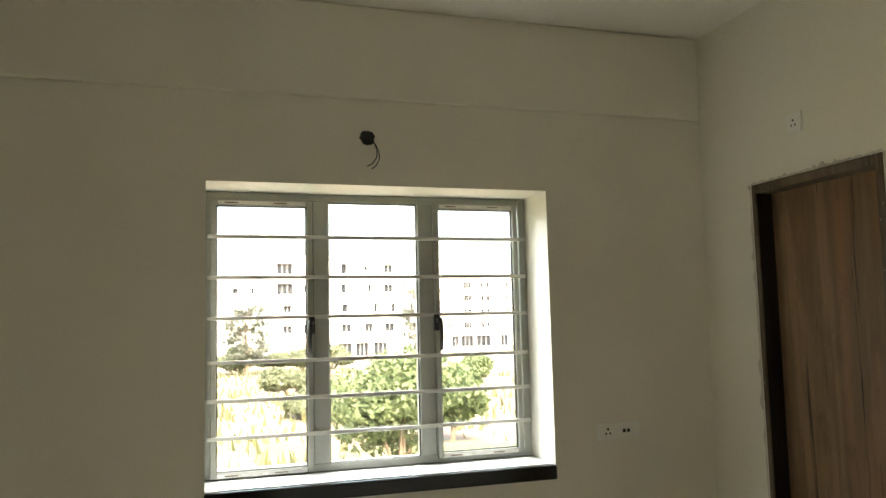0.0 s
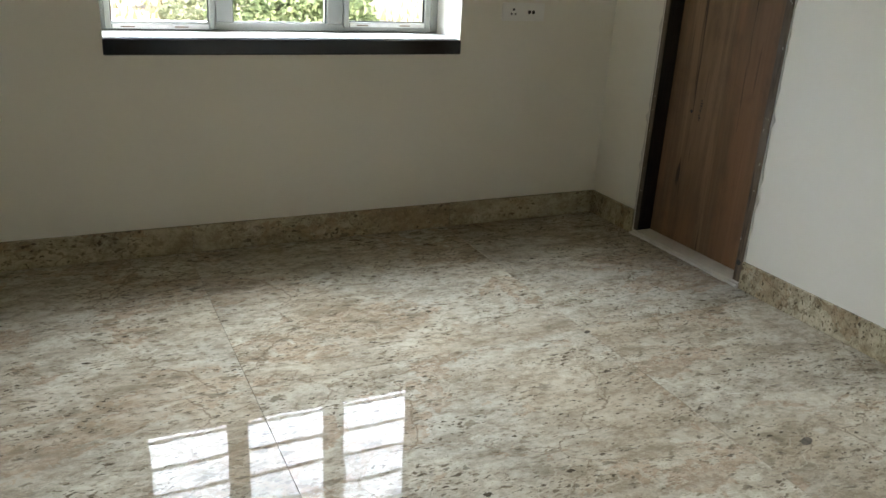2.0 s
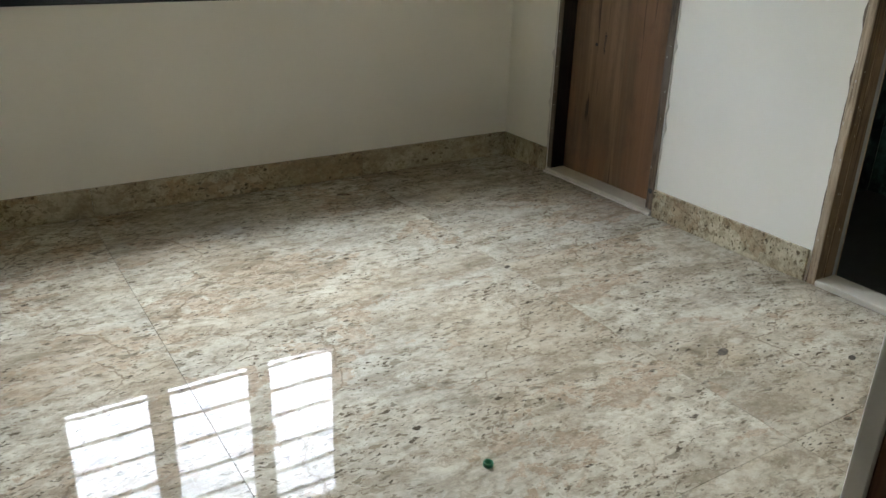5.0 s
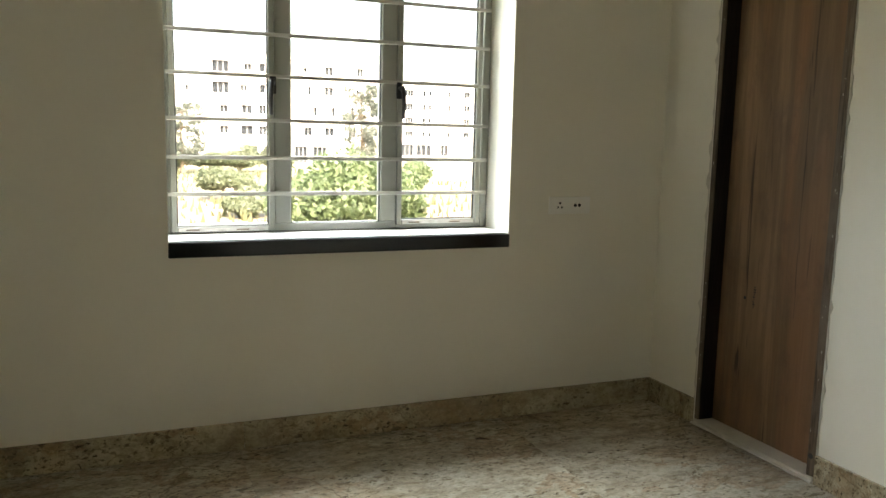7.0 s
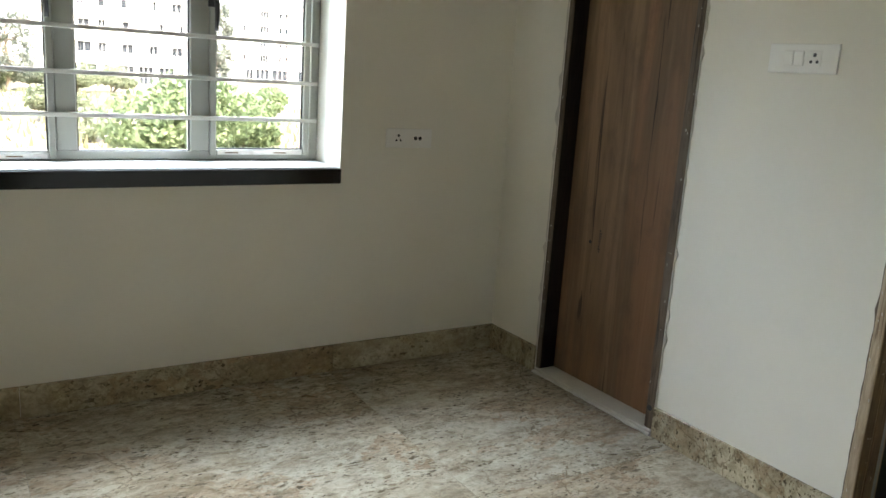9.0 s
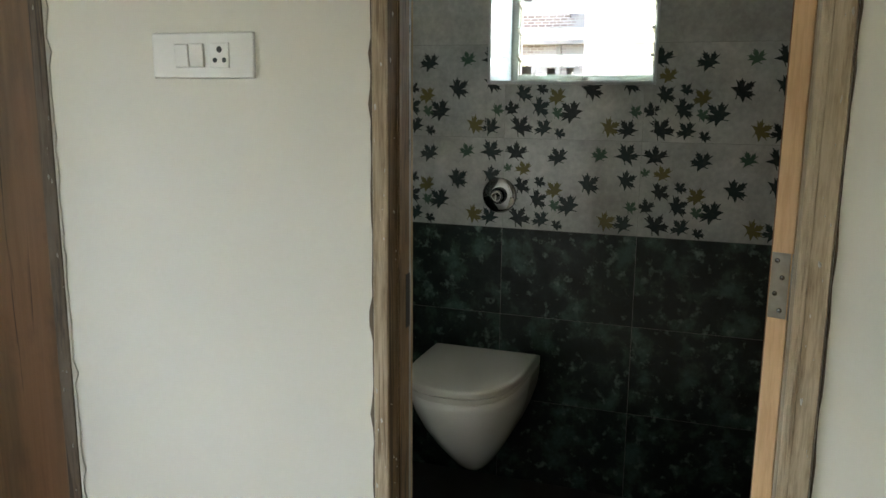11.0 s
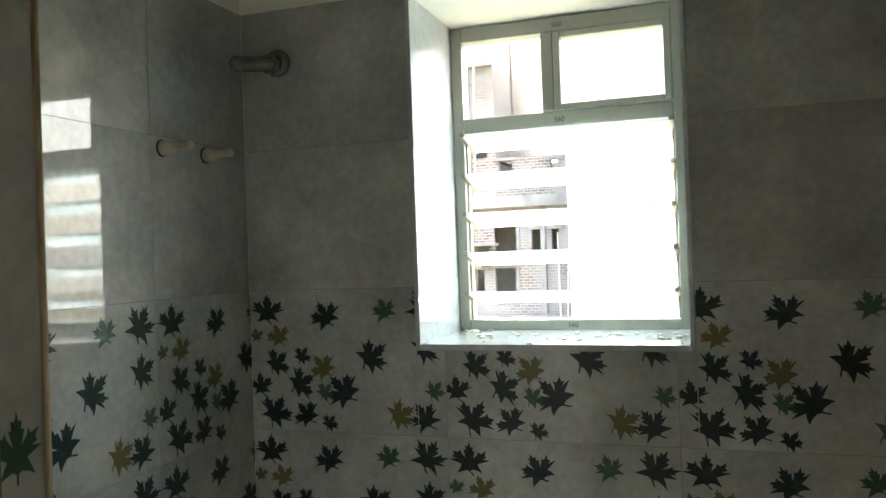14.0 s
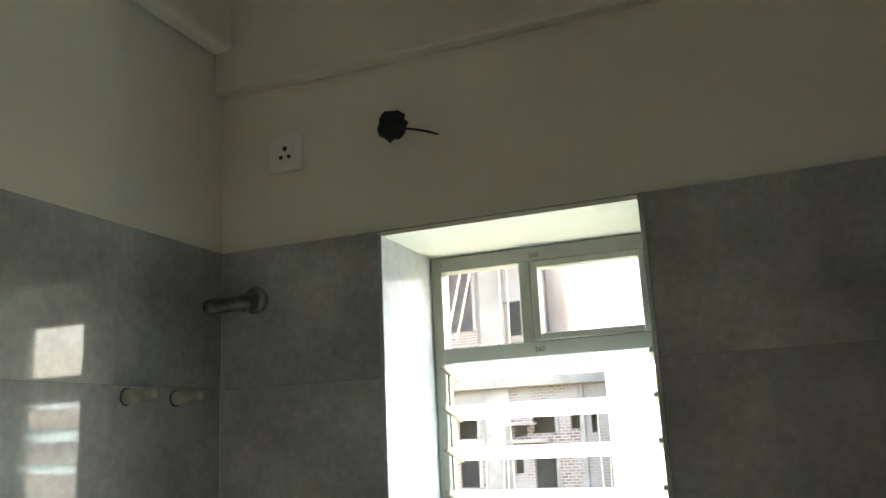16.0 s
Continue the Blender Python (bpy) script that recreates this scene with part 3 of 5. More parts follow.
def casement_handle(x, side):
    bm = boxed(x - 0.014, x + 0.014, FY0 - 0.034, FY0 - 0.0143, 1.50, 1.575, 0.005, 2)
    h = part("handle", bm, M_BLACK, win, "black plastic casement handle")
    bm = bmesh.new()
    tube(bm, [(x, FY0 - 0.034, 1.545), (x + side * 0.008, FY0 - 0.052, 1.552), (x + side * 0.012, FY0 - 0.056, 1.52), (x + side * 0.014, FY0 - 0.055, 1.47), (x + side * 0.012, FY0 - 0.052, 1.41)], [0.011, 0.012, 0.011, 0.010, 0.008], 8)
    part("lever", bm, M_BLACK, h, smooth=True)


casement_handle(-1.897, -1)
casement_handle(-1.318, 1)
part("window_sill", boxed(WX0 + 0.001, WX1 - 0.001, 0.018, 0.32, WZ0 + 0.03, 0.895, 0.002), M_SILLTOP, win, "white stone sill top")
part("sill_nosing", boxed(WX0 - 0.002, WX1 + 0.002, -0.012, 0.0175, WZ0, 0.891, 0.004), M_GRANITE, win, "black polished granite sill edge")
part("sill_bed", boxed(WX0 + 0.001, WX1 - 0.001, 0.018, 0.32, WZ0 + 0.0005, WZ0 + 0.0295), M_GROUT, win)


# ---- doors ----
def ragged_strip(name, y0, y1, z0, z1, width, side, parent, seed, along="z", face=-0.004, mat=None):
    """Ragged line along the edge of a frame: broken plaster or a shaded gap as colour."""
    rnd = random.Random(seed)
    bm = bmesh.new()
    n = 70
    prev = None
    for i in range(n + 1):
        f = i / n
        w = width * (0.25 + 0.55 * rnd.random() + (0.9 if rnd.random() < 0.1 else 0))
        if along == "z":
            a, b = (face, y0, z0 + (z1 - z0) * f), (face, y0 + side * w, z0 + (z1 - z0) * f)
        else:
            a, b = (face, y0 + (y1 - y0) * f, z0), (face, y0 + (y1 - y0) * f, z0 + side * w)
        pair = [bm.verts.new(a), bm.verts.new(b), bm.verts.new((0.006, b[1], b[2]))]
        if prev:
            bm.faces.new((prev[0], prev[1], pair[1], pair[0]))
            bm.faces.new((prev[1], prev[2], pair[2], pair[1]))
        prev = pair
    return part(name, bm, mat or M_PLASTER, parent)


def door_frame(name, label, a, b, x0, x1, w, rebate, w2=None, mat=None, stop=0.014, foot=0.0, both=True):
    """Two posts and a head with a rebate, in an opening of the east wall."""
    d = empty(name, (0, (a + b) / 2, 0), label, "door frame", kind="structure")
    w2, mat = w2 or w, mat or M_FRAME
    for lo, hi, s in ((a + 0.002, a + w, 1), (b - w2, b - 0.002, -1)):
        bm = bmesh.new()
        box(bm, x0, x1, lo, hi, foot, DTOP - 0.002, 0.003)
        part("frame_post", bm, mat, d)
        if s > 0 and not both:
            part("rebate_bead", boxed(x0 - 0.002, x0 + 0.010, hi - 0.018, hi - 0.008, 0.023, DTOP - 0.06, 0.003), mat, d)
            continue
        inner = hi if s > 0 else lo
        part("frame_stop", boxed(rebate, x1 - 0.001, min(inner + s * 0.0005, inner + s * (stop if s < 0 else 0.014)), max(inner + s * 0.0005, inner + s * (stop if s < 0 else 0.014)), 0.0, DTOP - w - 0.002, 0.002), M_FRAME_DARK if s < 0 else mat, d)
    part("frame_head", boxed(x0, x1, a + w + 0.001, b - w2 - 0.001, DTOP - w, DTOP - 0.002, 0.003), mat, d)
    return d


f1 = door_frame("door_frame_1", "weathered brown wooden door frame with broken plaster edges", D1A, D1B, -0.004, 0.123, 0.042, 0.118, 0.028, M_FRAME1, 0.014, 0.0222)
# thin near-black sheets on the inner faces of both posts
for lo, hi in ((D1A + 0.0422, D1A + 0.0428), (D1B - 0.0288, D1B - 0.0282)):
    part("dark_lining", boxed(0.004, 0.0825, lo, hi, 0.023, DTOP - 0.043), M_LINING, f1, "near-black inner edge")
ragged_strip("broken_plaster", D1B, D1B, 0.05, DTOP, 0.015, 1, f1, 3)
ragged_strip("broken_plaster", D1A, D1A, 0.03, DTOP, 0.010, -1, f1, 4)
ragged_strip("broken_plaster", D1A, D1B, DTOP, DTOP, 0.014, 1, f1, 5, "y")
part("threshold", boxed(-0.012, 0.123, D1A + 0.001, D1B - 0.001, 0.0, 0.0218, 0.003), M_THRESH, f1, "pale stone threshold strip")
ragged = bmesh.new()
rnd = random.Random(12)
tube(ragged, [(-0.014 + rnd.uniform(-.002, .002), D1A + (D1B - D1A) * k / 24, 0.004) for k in range(25)], [0.006 + rnd.uniform(-.0025, .003) for k in range(25)], 6)
part("cement_bead", ragged, M_PLASTER, f1, "uneven cement bead along the threshold")
d1 = empty("door_1", (0.08, D1A + 0.05, 0.02), "closed reddish-brown wood laminate flush door", "door", kind="structure")
part("door_leaf", boxed(0.083, 0.117, D1A + 0.043, D1B - 0.029, 0.0222, DTOP - 0.0425), M_DOOR, d1)

f2 = door_frame("door_frame_2", "weathered brown wooden frame of the bathroom doorway", D2A, D2B, -0.010, 0.085, 0.051, 0.035, 0.034, None, 0.005, 0.0, False)
# thin dark brown sheet on the inner face of the left post
part("dark_lining", boxed(-0.0085, 0.0345, D2B - 0.0346, D2B - 0.0341, 0.023, DTOP - 0.06), M_FRAME_DARK, f2, "dark brown inner edge")
# dark strips: the shaded gap between wall and frame put in as colour
ragged_strip("broken_plaster", D2B, D2B, 0.0, DTOP, 0.006, 1, f2, 6, "z", -0.003, M_FRAME1)
ragged_strip("broken_plaster", D2A, D2A, 0.0, DTOP, 0.006, -1, f2, 7, "z", -0.003, M_FRAME1)


def flakes(parent, plane, at, lo, hi, n, seed, out):
    """Splashes of plaster and filler stuck on a frame: flat crumbs on the plane x = at or y = at."""
    rnd = random.Random(seed)
    for k in range(n):
        a, z, s = rnd.uniform(lo, hi), rnd.uniform(0.15, 2.0), rnd.choice((0.0008, 0.001, 0.0013, 0.0018, 0.0026))
        bm = bmesh.new()
        m = 7
        ring = []
        for i in range(m):
            r = s * rnd.uniform(0.35, 1.5)
            da, dz = r * math.cos(i * math.tau / m) * 0.8, r * 2.2 * math.sin(i * math.tau / m)
            ring.append((at, a + da, z + dz) if plane == "x" else (a + da, at, z + dz))
        top = (at + out * 0.0025, a, z) if plane == "x" else (a, at + out * 0.0025, z)
        vs, c = [bm.verts.new(p) for p in ring], bm.verts.new(top)
        for i in range(m):
            bm.faces.new((vs[i], vs[(i + 1) % m], c))
        part("plaster_splash", bm, M_PLASTER, parent)


flakes(f2, "x", -0.0102, D2B - 0.031, D2B - 0.004, 26, 1, -1)
flakes(f2, "y", D2B - 0.0348, 0.0, 0.034, 22, 2, -1)
flakes(f2, "x", -0.0102, D2A + 0.004, D2A + 0.030, 30, 3, -1)
flakes(f1, "x", -0.0042, D1B - 0.024, D1B - 0.004, 14, 4, -1)
flakes(f1, "x", -0.0042, D1A + 0.004, D1A + 0.038, 18, 5, -1)
part("strike_hole", boxed(0.064, 0.083, D2B - 0.0402, D2B - 0.0392, 0.89, 1.0), M_WIRE, f2, "black bolt recess")
part("threshold", boxed(-0.010, 0.10, D2A + 0.052, D2B - 0.035, 0.0, 0.022, 0.003), M_THRESH, f2, "pale stone threshold strip")

for lo, hi in ((D2B - 0.025, D2B - 0.001), (D2A + 0.001, D2A + 0.046)):
    part("reveal_tile", boxed(0.0855, 0.128, lo, hi, 0.0, DTOP - 0.002, 0.001), M_TILE, f2, "cut grey tile strip behind the frame")
part("tile_edge", boxed(0.1284, 0.1325, D2B - 0.027, D2B - 0.001, 0.0, DTOP - 0.002, 0.001), M_FRAME, f2, "thin tan edge strip")

# entrance frame round the way in
f3 = empty("door_frame_3", (-2.2, -3.07, 0), "dark brown wooden frame of the entrance doorway", "door frame", kind="structure")
for lo, hi in ((EX0 + 0.001, -2.598), (-1.79, EX1 - 0.001)):
    part("frame_post", boxed(lo, hi, -3.16, -3.022, 0.0, DTOP - 0.002, 0.003), M_FRAME_RED, f3)
    part("frame_lining", boxed(lo, hi, -3.0215, -2.998, 0.0, DTOP - 0.002, 0.002), M_LININGPALE if lo > -2 else M_FRAME_RED, f3, "pale primed edge strip" if lo > -2 else "")
part("frame_head", boxed(-2.597, -1.791, -3.16, -2.998, DTOP - 0.06, DTOP - 0.002, 0.003), M_FRAME_RED, f3)

# door leaf of the bathroom, standing open
leaf2 = empty("door_2", (0.0865, -2.583, 0.02), "open flush door with pale raw wood edge and steel hinges", "door", kind="structure")
leaf2.rotation_euler = (0, 0, radians(-18))


def on_leaf(name, bm, mat, parent, label="", smooth=False):
    """A part given in the leaf's own axes: x along the leaf, y across it, z up from its foot."""
    bm.transform(leaf2.matrix_basis)
    return part(name, bm, mat, parent, label, smooth)


on_leaf("door_core", boxed(0.0, 0.66, 0.0, 0.034, 0.01, 2.03, 0.001), M_PLY, leaf2)
on_leaf("door_face", boxed(0.0005, 0.66, 0.0345, 0.036, 0.01, 2.03), M_DOOR, leaf2, "brown laminate face")
for z in (0.28, 0.955, 1.75):
    h = on_leaf("hinge", boxed(-0.002, -0.0003, 0.003, 0.033, z, z + 0.115, 0.0004), M_STEEL, leaf2, "steel butt hinge with four screws")
    on_leaf("knuckle", tube(bmesh.new(), [(-0.003, -0.006, z), (-0.003, -0.006, z + 0.115)], 0.006, 12), M_STEEL, h, smooth=True)
    for k in range(4):
        bm = bmesh.new()
        lathe(bm, [(0, 0.0045), (0.0012, 0.004), (0.0016, 0.001)], (-0.002, 0.018 + (0.006 if k % 2 else -0.004), z + 0.014 + k * 0.029), (-1, 0, 0), 12)
        on_leaf("screw", bm, M_CHROME, h, smooth=True)
hd = on_leaf("door_handle", boxed(0.505, 0.54, 0.0365, 0.047, 0.92, 1.045, 0.003), M_STEEL, leaf2, "brushed steel lever handle on a plate")
bm = bmesh.new()
tube(bm, [(0.525, 0.046, 0.992), (0.525, 0.074, 0.992), (0.521, 0.084, 0.990), (0.512, 0.088, 0.988)], [0.008, 0.008, 0.008, 0.007], 12)
for k in range(6):
    f = k / 5
    box(bm, 0.516 - 0.085 * f - 0.018, 0.516 - 0.085 * f, 0.083 + 0.006 * math.sin(f * 3.0), 0.090 + 0.006 * math.sin(f * 3.0), 0.962 - 0.006 * f, 1.008 - 0.004 * f, 0.002)
on_leaf("lever", bm, M_STEEL, hd, smooth=True)

# ---- bathroom ----
bath_e = tagged(wall_with_openings("wall_bath_east", "y", BR - 0.1, BL + 0.12, BX + 0.010, 1.60, -0.3, CEIL, [(BWA, BWB, BWZ0, BWZ1)], M_PAINT), "tiled bathroom wall with a louvred window, painted above", "wall", kind="structure")
bath_n = tagged(finish("wall_bath_north", boxed(0.125, BX + 0.010, BL + 0.010, BL + 0.12, -0.3, CEIL), M_PAINT), "tiled bathroom side wall, painted above", "wall", kind="structure")
bath_s = tagged(finish("wall_bath_south", boxed(0.125, BX + 0.010, BR - 0.1, BR, -0.3, CEIL), M_TILE), "grey tiled bathroom end wall", "wall", kind="structure")
bath_c = tagged(finish("column_bath", boxed(1.188, BX + 0.0095, BR + 0.0005, -2.7305, -0.019, CEIL - 0.001), M_PAINT), "tiled column projecting in the bathroom corner", "column", kind="structure")
bath_f = tagged(finish("floor_bath", boxed(0.125, BX + 0.01, BR, BL + 0.01, -0.2, -0.02), tile_material("dark_floor_tile", [(0.3, (0.02, 0.022, 0.02)), (0.7, (0.05, 0.052, 0.045))], 0.4, 6)), "dark matt bathroom floor", "floor", kind="structure")
tagged(finish("beam_bath_east", boxed(BX - 0.030, BX + 0.0095, -2.73, BL + 0.0095, 2.505, CEIL - 0.0005, 0.006), M_PAINT), "painted beam over the bathroom window", "beam", kind="structure")
tagged(finish("beam_bath_north", boxed(0.126, BX - 0.0305, BL - 0.05, BL + 0.0095, 2.60, CEIL - 0.0005, 0.02, 4), M_PAINT), "painted beam along the bathroom side wall", "beam", kind="structure")

LEAVES = ((0.044, 0.257, 0.034, 0, 0.0), (0.187, 0.246, 0.032, 0, 0.5), (0.324, 0.257, 0.026, 1, 0.35), (0.409, 0.259, 0.036, 0, -0.5), (0.071, 0.203, 0.026, 2, 0.35),
          (0.015, 0.205, 0.016, 1, 0.2), (0.062, 0.145, 0.029, 0, -0.8), (0.125, 0.161, 0.020, 0, -0.6), (0.178, 0.136, 0.029, 2, 0.7), (0.023, 0.094, 0.026, 0, 0.15),
          (0.118, 0.102, 0.032, 0, -1.1), (0.178, 0.084, 0.021, 1, -0.7), (0.226, 0.086, 0.037, 0, 0.8), (0.055, 0.036, 0.036, 0, -0.5), (0.135, 0.034, 0.029, 0, 0.7),
          (0.187, 0.018, 0.019, 0, -0.6), (0.288, 0.160, 0.035, 0, -0.9), (0.348, 0.041, 0.031, 2, -1.1), (0.408, 0.034, 0.031, 0, 0.6), (0.428, 0.091, 0.021, 1, -0.6), (0.409, 0.178, 0.031, 0, -1.1))
HALF = ((0.0, 1.08), (0.08, 0.80), (0.22, 0.84), (0.17, 0.62), (0.31, 0.62), (0.17, 0.24), (0.40, 0.46), (0.46, 0.62), (0.56, 0.48), (0.88, 0.60), (0.74, 0.38), (0.82, 0.28), (0.60, 0.20), (1.0, 0.16), (0.70, 0.06), (0.40, -0.06), (0.52, -0.22), (0.72, -0.50), (0.46, -0.40), (0.18, -0.34), (0.045, -0.40), (0.045, -0.66))
TW, TH = 0.4545, 0.3065


def leaf_cluster(rects):
    """The printed maple leaves of one tile, cut to the tile's own pieces (u0, u1, v0, v1)."""
    whole = bmesh.new()
    for u, v, r, kind, turn in LEAVES:
        r *= 1.2
        c, s = math.cos(turn), math.sin(turn)
        ring = [(x + (0.22 if y < -0.6 and x < 0.1 else 0), y) for x, y in HALF] + [(-x + (0.22 if y < -0.6 and x < 0.1 else 0), y) for x, y in reversed(HALF[1:])]
        ring = [(x * (1 + 0.10 * math.sin(9 * u + 5 * y)), y * (1 + 0.08 * math.sin(13 * v + 4 * x))) for x, y in ring]
        vs = [whole.verts.new((u + (x * c - y * s) * r, v + (x * s + y * c) * r, 0)) for x, y in ring]
        f = whole.faces.new(vs)
        f.material_index = kind
    bmesh.ops.triangulate(whole, faces=whole.faces)
    me = bpy.data.meshes.new("leaves")
    whole.to_mesh(me)
    whole.free()
    out = bmesh.new()
    for u0, u1, v0, v1 in rects:
        b = bmesh.new()
        b.from_mesh(me)
        for co, no in (((u0 + 0.001, 0, 0), (-1, 0, 0)), ((u1 - 0.001, 0, 0), (1, 0, 0)), ((0, v0 + 0.001, 0), (0, -1, 0)), ((0, v1 - 0.001, 0), (0, 1, 0))):
            bmesh.ops.bisect_plane(b, geom=list(b.verts) + list(b.edges) + list(b.faces), plane_co=co, plane_no=no, clear_outer=True)
        tmp = bpy.data.meshes.new("leaves")
        b.to_mesh(tmp)
        b.free()
        out.from_mesh(tmp)
    return out


def tiles(parent, base, columns, rows, hole=None):
    """Tiles one by one on a wall. base: the pose of the wall's face, x along it, y up, z out of it. columns: (start, end, where its print starts)."""
    for u0, u1, pu in columns:
        for v0, v1, mat, printed in rows:
            rects = [(u0, u1, v0, v1)]
            if hole and hole[0] < u1 and hole[1] > u0 and hole[2] < v1 and hole[3] > v0:
                h0, h1 = max(hole[0], u0), min(hole[1], u1)
                rects = [(u0, h0, v0, v1), (h1, u1, v0, v1), (h0, h1, v0, max(hole[2], v0)), (h0, h1, min(hole[3], v1), v1)]
                rects = [r for r in rects if r[1] - r[0] > 0.002 and r[3] - r[2] > 0.002]
                if not rects:
                    continue
            bm = bmesh.new()
            for a, b, c, d in rects:
                ga, gb = (0.0006 if a == u0 else 0), (0.0006 if b == u1 else 0)
                gc, gd = (0.0006 if c == v0 else 0), (0.0006 if d == v1 else 0)
                box(bm, a + ga, b - gb, c + gc, d - gd, -0.0095, 0.0)
            bm.transform(base)
            t = part("wall_tile", bm, mat, parent)
            if printed:
                local = [(a - pu, b - pu, c - v0, d - v0) for a, b, c, d in rects]
                lb = leaf_cluster(local)
                lb.transform(base @ Matrix.Translation((pu, v0, 0.0006)))
                if lb.faces:
                    part("leaf_print", lb, M_LEAFPRINT, t, "printed maple leaves")


def face_pose(origin, along, out):
    a, o = Vector(along), Vector(out)
    u = o.cross(a)
    return Matrix(((a.x, u.x, o.x, origin[0]), (a.y, u.y, o.y, origin[1]), (a.z, u.z, o.z, origin[2]), (0, 0, 0, 1)))


M_TILEGROUT = speckled("grey_grout", (0.20, 0.20, 0.19), (0.27, 0.27, 0.26), 0.85, 30)
part("grout", boxed(0.1255, BX - 0.0005, BL + 0.0012, BL + 0.0099, -0.018, 2.1275), M_TILEGROUT, bath_n)
wall_with_openings("grout", "y", -2.7300, BL - 0.0005, BX + 0.0012, BX + 0.0099, -0.018, 2.1275, [(BWA - 0.001, BWB + 0.001, BWZ0 - 0.001, 2.1275)], M_TILEGROUT, bath_e)
ROWS = [(-0.018, 0.289, M_TILE_DARK, False), (0.289, 0.5955, M_TILE_DARK, False), (0.5955, 0.902, M_TILE_DARK, False),
        (0.902, 1.2085, M_TILE, True), (1.2085, 1.515, M_TILE, True), (1.515, 1.8215, M_TILE, False), (1.8215, 2.128, M_TILE, False)]
u_hole = (BL - BWB, BL - BWA, BWZ0, BWZ1)
tiles(bath_e, face_pose((BX, BL, 0), (0, -1, 0), (-1, 0, 0)), [(0.0, 0.4545, 0.0), (0.4545, 0.909, 0.4545), (0.909, 1.3635, 0.909), (1.3635, 1.437, 1.3635)], ROWS, u_hole)
tiles(bath_n, face_pose((0, BL, 0), (1, 0, 0), (0, -1, 0)), [(0.1255, 0.4975, 0.043), (0.4975, 0.952, 0.4975), (0.952, BX, 0.952)], ROWS)
tiles(bath_c, face_pose((1.178, -2.7305, 0), (0, -1, 0), (-1, 0, 0)), [(0.0, 0.3195, 0.0)], ROWS)
part("column_return", boxed(1.1785, 1.2655, -2.7305, -2.7265, 0.903, 2.128), M_TILE, bath_c, "pale tile return of the column")
part("column_return", boxed(1.1785, 1.2655, -2.7305, -2.7265, -0.018, 0.902), M_TILE_DARK, bath_c, "dark tile return of the column")
part("grout_line", boxed(1.1765, 1.1783, -2.7305, -2.7262, -0.018, 2.128), M_TILEGROUT, bath_c, "pale grout line along the column edge")

for lx, lz, lr in ((0.106, 1.467, 0.019), (0.105, 1.36, 0.014), (0.106, 1.25, 0.018), (0.106, 0.98, 0.016)):
    bm = bmesh.new()
    ring = list(HALF) + [(-x, y) for x, y in reversed(HALF[1:])]
    bm.faces.new([bm.verts.new((lx + x * lr, D2B - 0.0256, lz + y * lr * 1.4)) for x, y in ring])
    part("leaf_print", bm, M_LEAFPRINT[1], f2, "printed leaf on the cut tile strip")

# bathroom window
win2 = empty("window_2", (1.53, -1.96, 1.39), "grey aluminium louvred bathroom window with two small panes above", "window", kind="structure")
part("window_sill", boxed(BX - 0.002, 1.598, BWA + 0.011, BWB - 0.011, BWZ0 + 0.0005, BWZ0 + 0.012, 0.001), M_TILE_WHITE, win2, "white tiled sill with mortar crumbs")
part("reveal_lining", boxed(BX - 0.002, 1.598, BWB - 0.010, BWB - 0.0005, BWZ0 + 0.0005, BWZ1 - 0.0005, 0.001), M_TILE_WHITE, win2, "white glazed reveal tile")
part("reveal_lining", boxed(BX - 0.002, 1.598, BWA + 0.0005, BWA + 0.010, BWZ0 + 0.0005, BWZ1 - 0.0005, 0.001), M_TILE_WHITE, win2, "white glazed reveal tile")
part("reveal_lining", boxed(BX - 0.002, 1.598, BWA + 0.011, BWB - 0.011, BWZ1 - 0.010, BWZ1 - 0.0005, 0.001), M_PAINT, win2, "white painted reveal head")
YA, YB = BWA + 0.011, BWB - 0.011
FX0, FX1 = 1.53, 1.575
bm = bmesh.new()
for a, b, c, d in ((YB - 0.026, YB, 1.400, 2.112), (YA, YA + 0.026, 1.400, 2.112), (YA + 0.026, YB - 0.026, 1.400, 1.424), (YA + 0.026, YB - 0.026, 2.078, 2.112), (YA + 0.026, YB - 0.026, 1.862, 1.897)):
    box(bm, FX0, FX1, a, b, c, d, 0.002)
part("window_frame", bm, M_ALU, win2)
part("mullion", boxed(FX0 - 0.001, FX1 - 0.002, -1.940, -1.911, 1.8975, 2.0775, 0.003), M_ALU, win2)
bm = bmesh.new()
for a, b, c, d in ((-1.957, -1.9405, 1.898, 2.077), (YA + 0.0265, YA + 0.043, 1.898, 2.077), (YA + 0.043, -1.957, 1.898, 1.913), (YA + 0.043, -1.957, 2.062, 2.077)):
    box(bm, FX0 - 0.006, FX0 + 0.03, a, b, c, d, 0.002)
sash2 = part("sash", bm, M_ALU, win2, "small hinged top sash")
p = part("pane", boxed(FX0 + 0.012, FX0 + 0.016, YA + 0.04, -1.954, 1.91, 2.066), M_GLASS, sash2)
p.visible_shadow = False
p = part("pane", boxed(FX0 + 0.02, FX0 + 0.024, -1.912, YB - 0.024, 1.895, 2.08), M_GLASS, win2)
p.visible_shadow = False
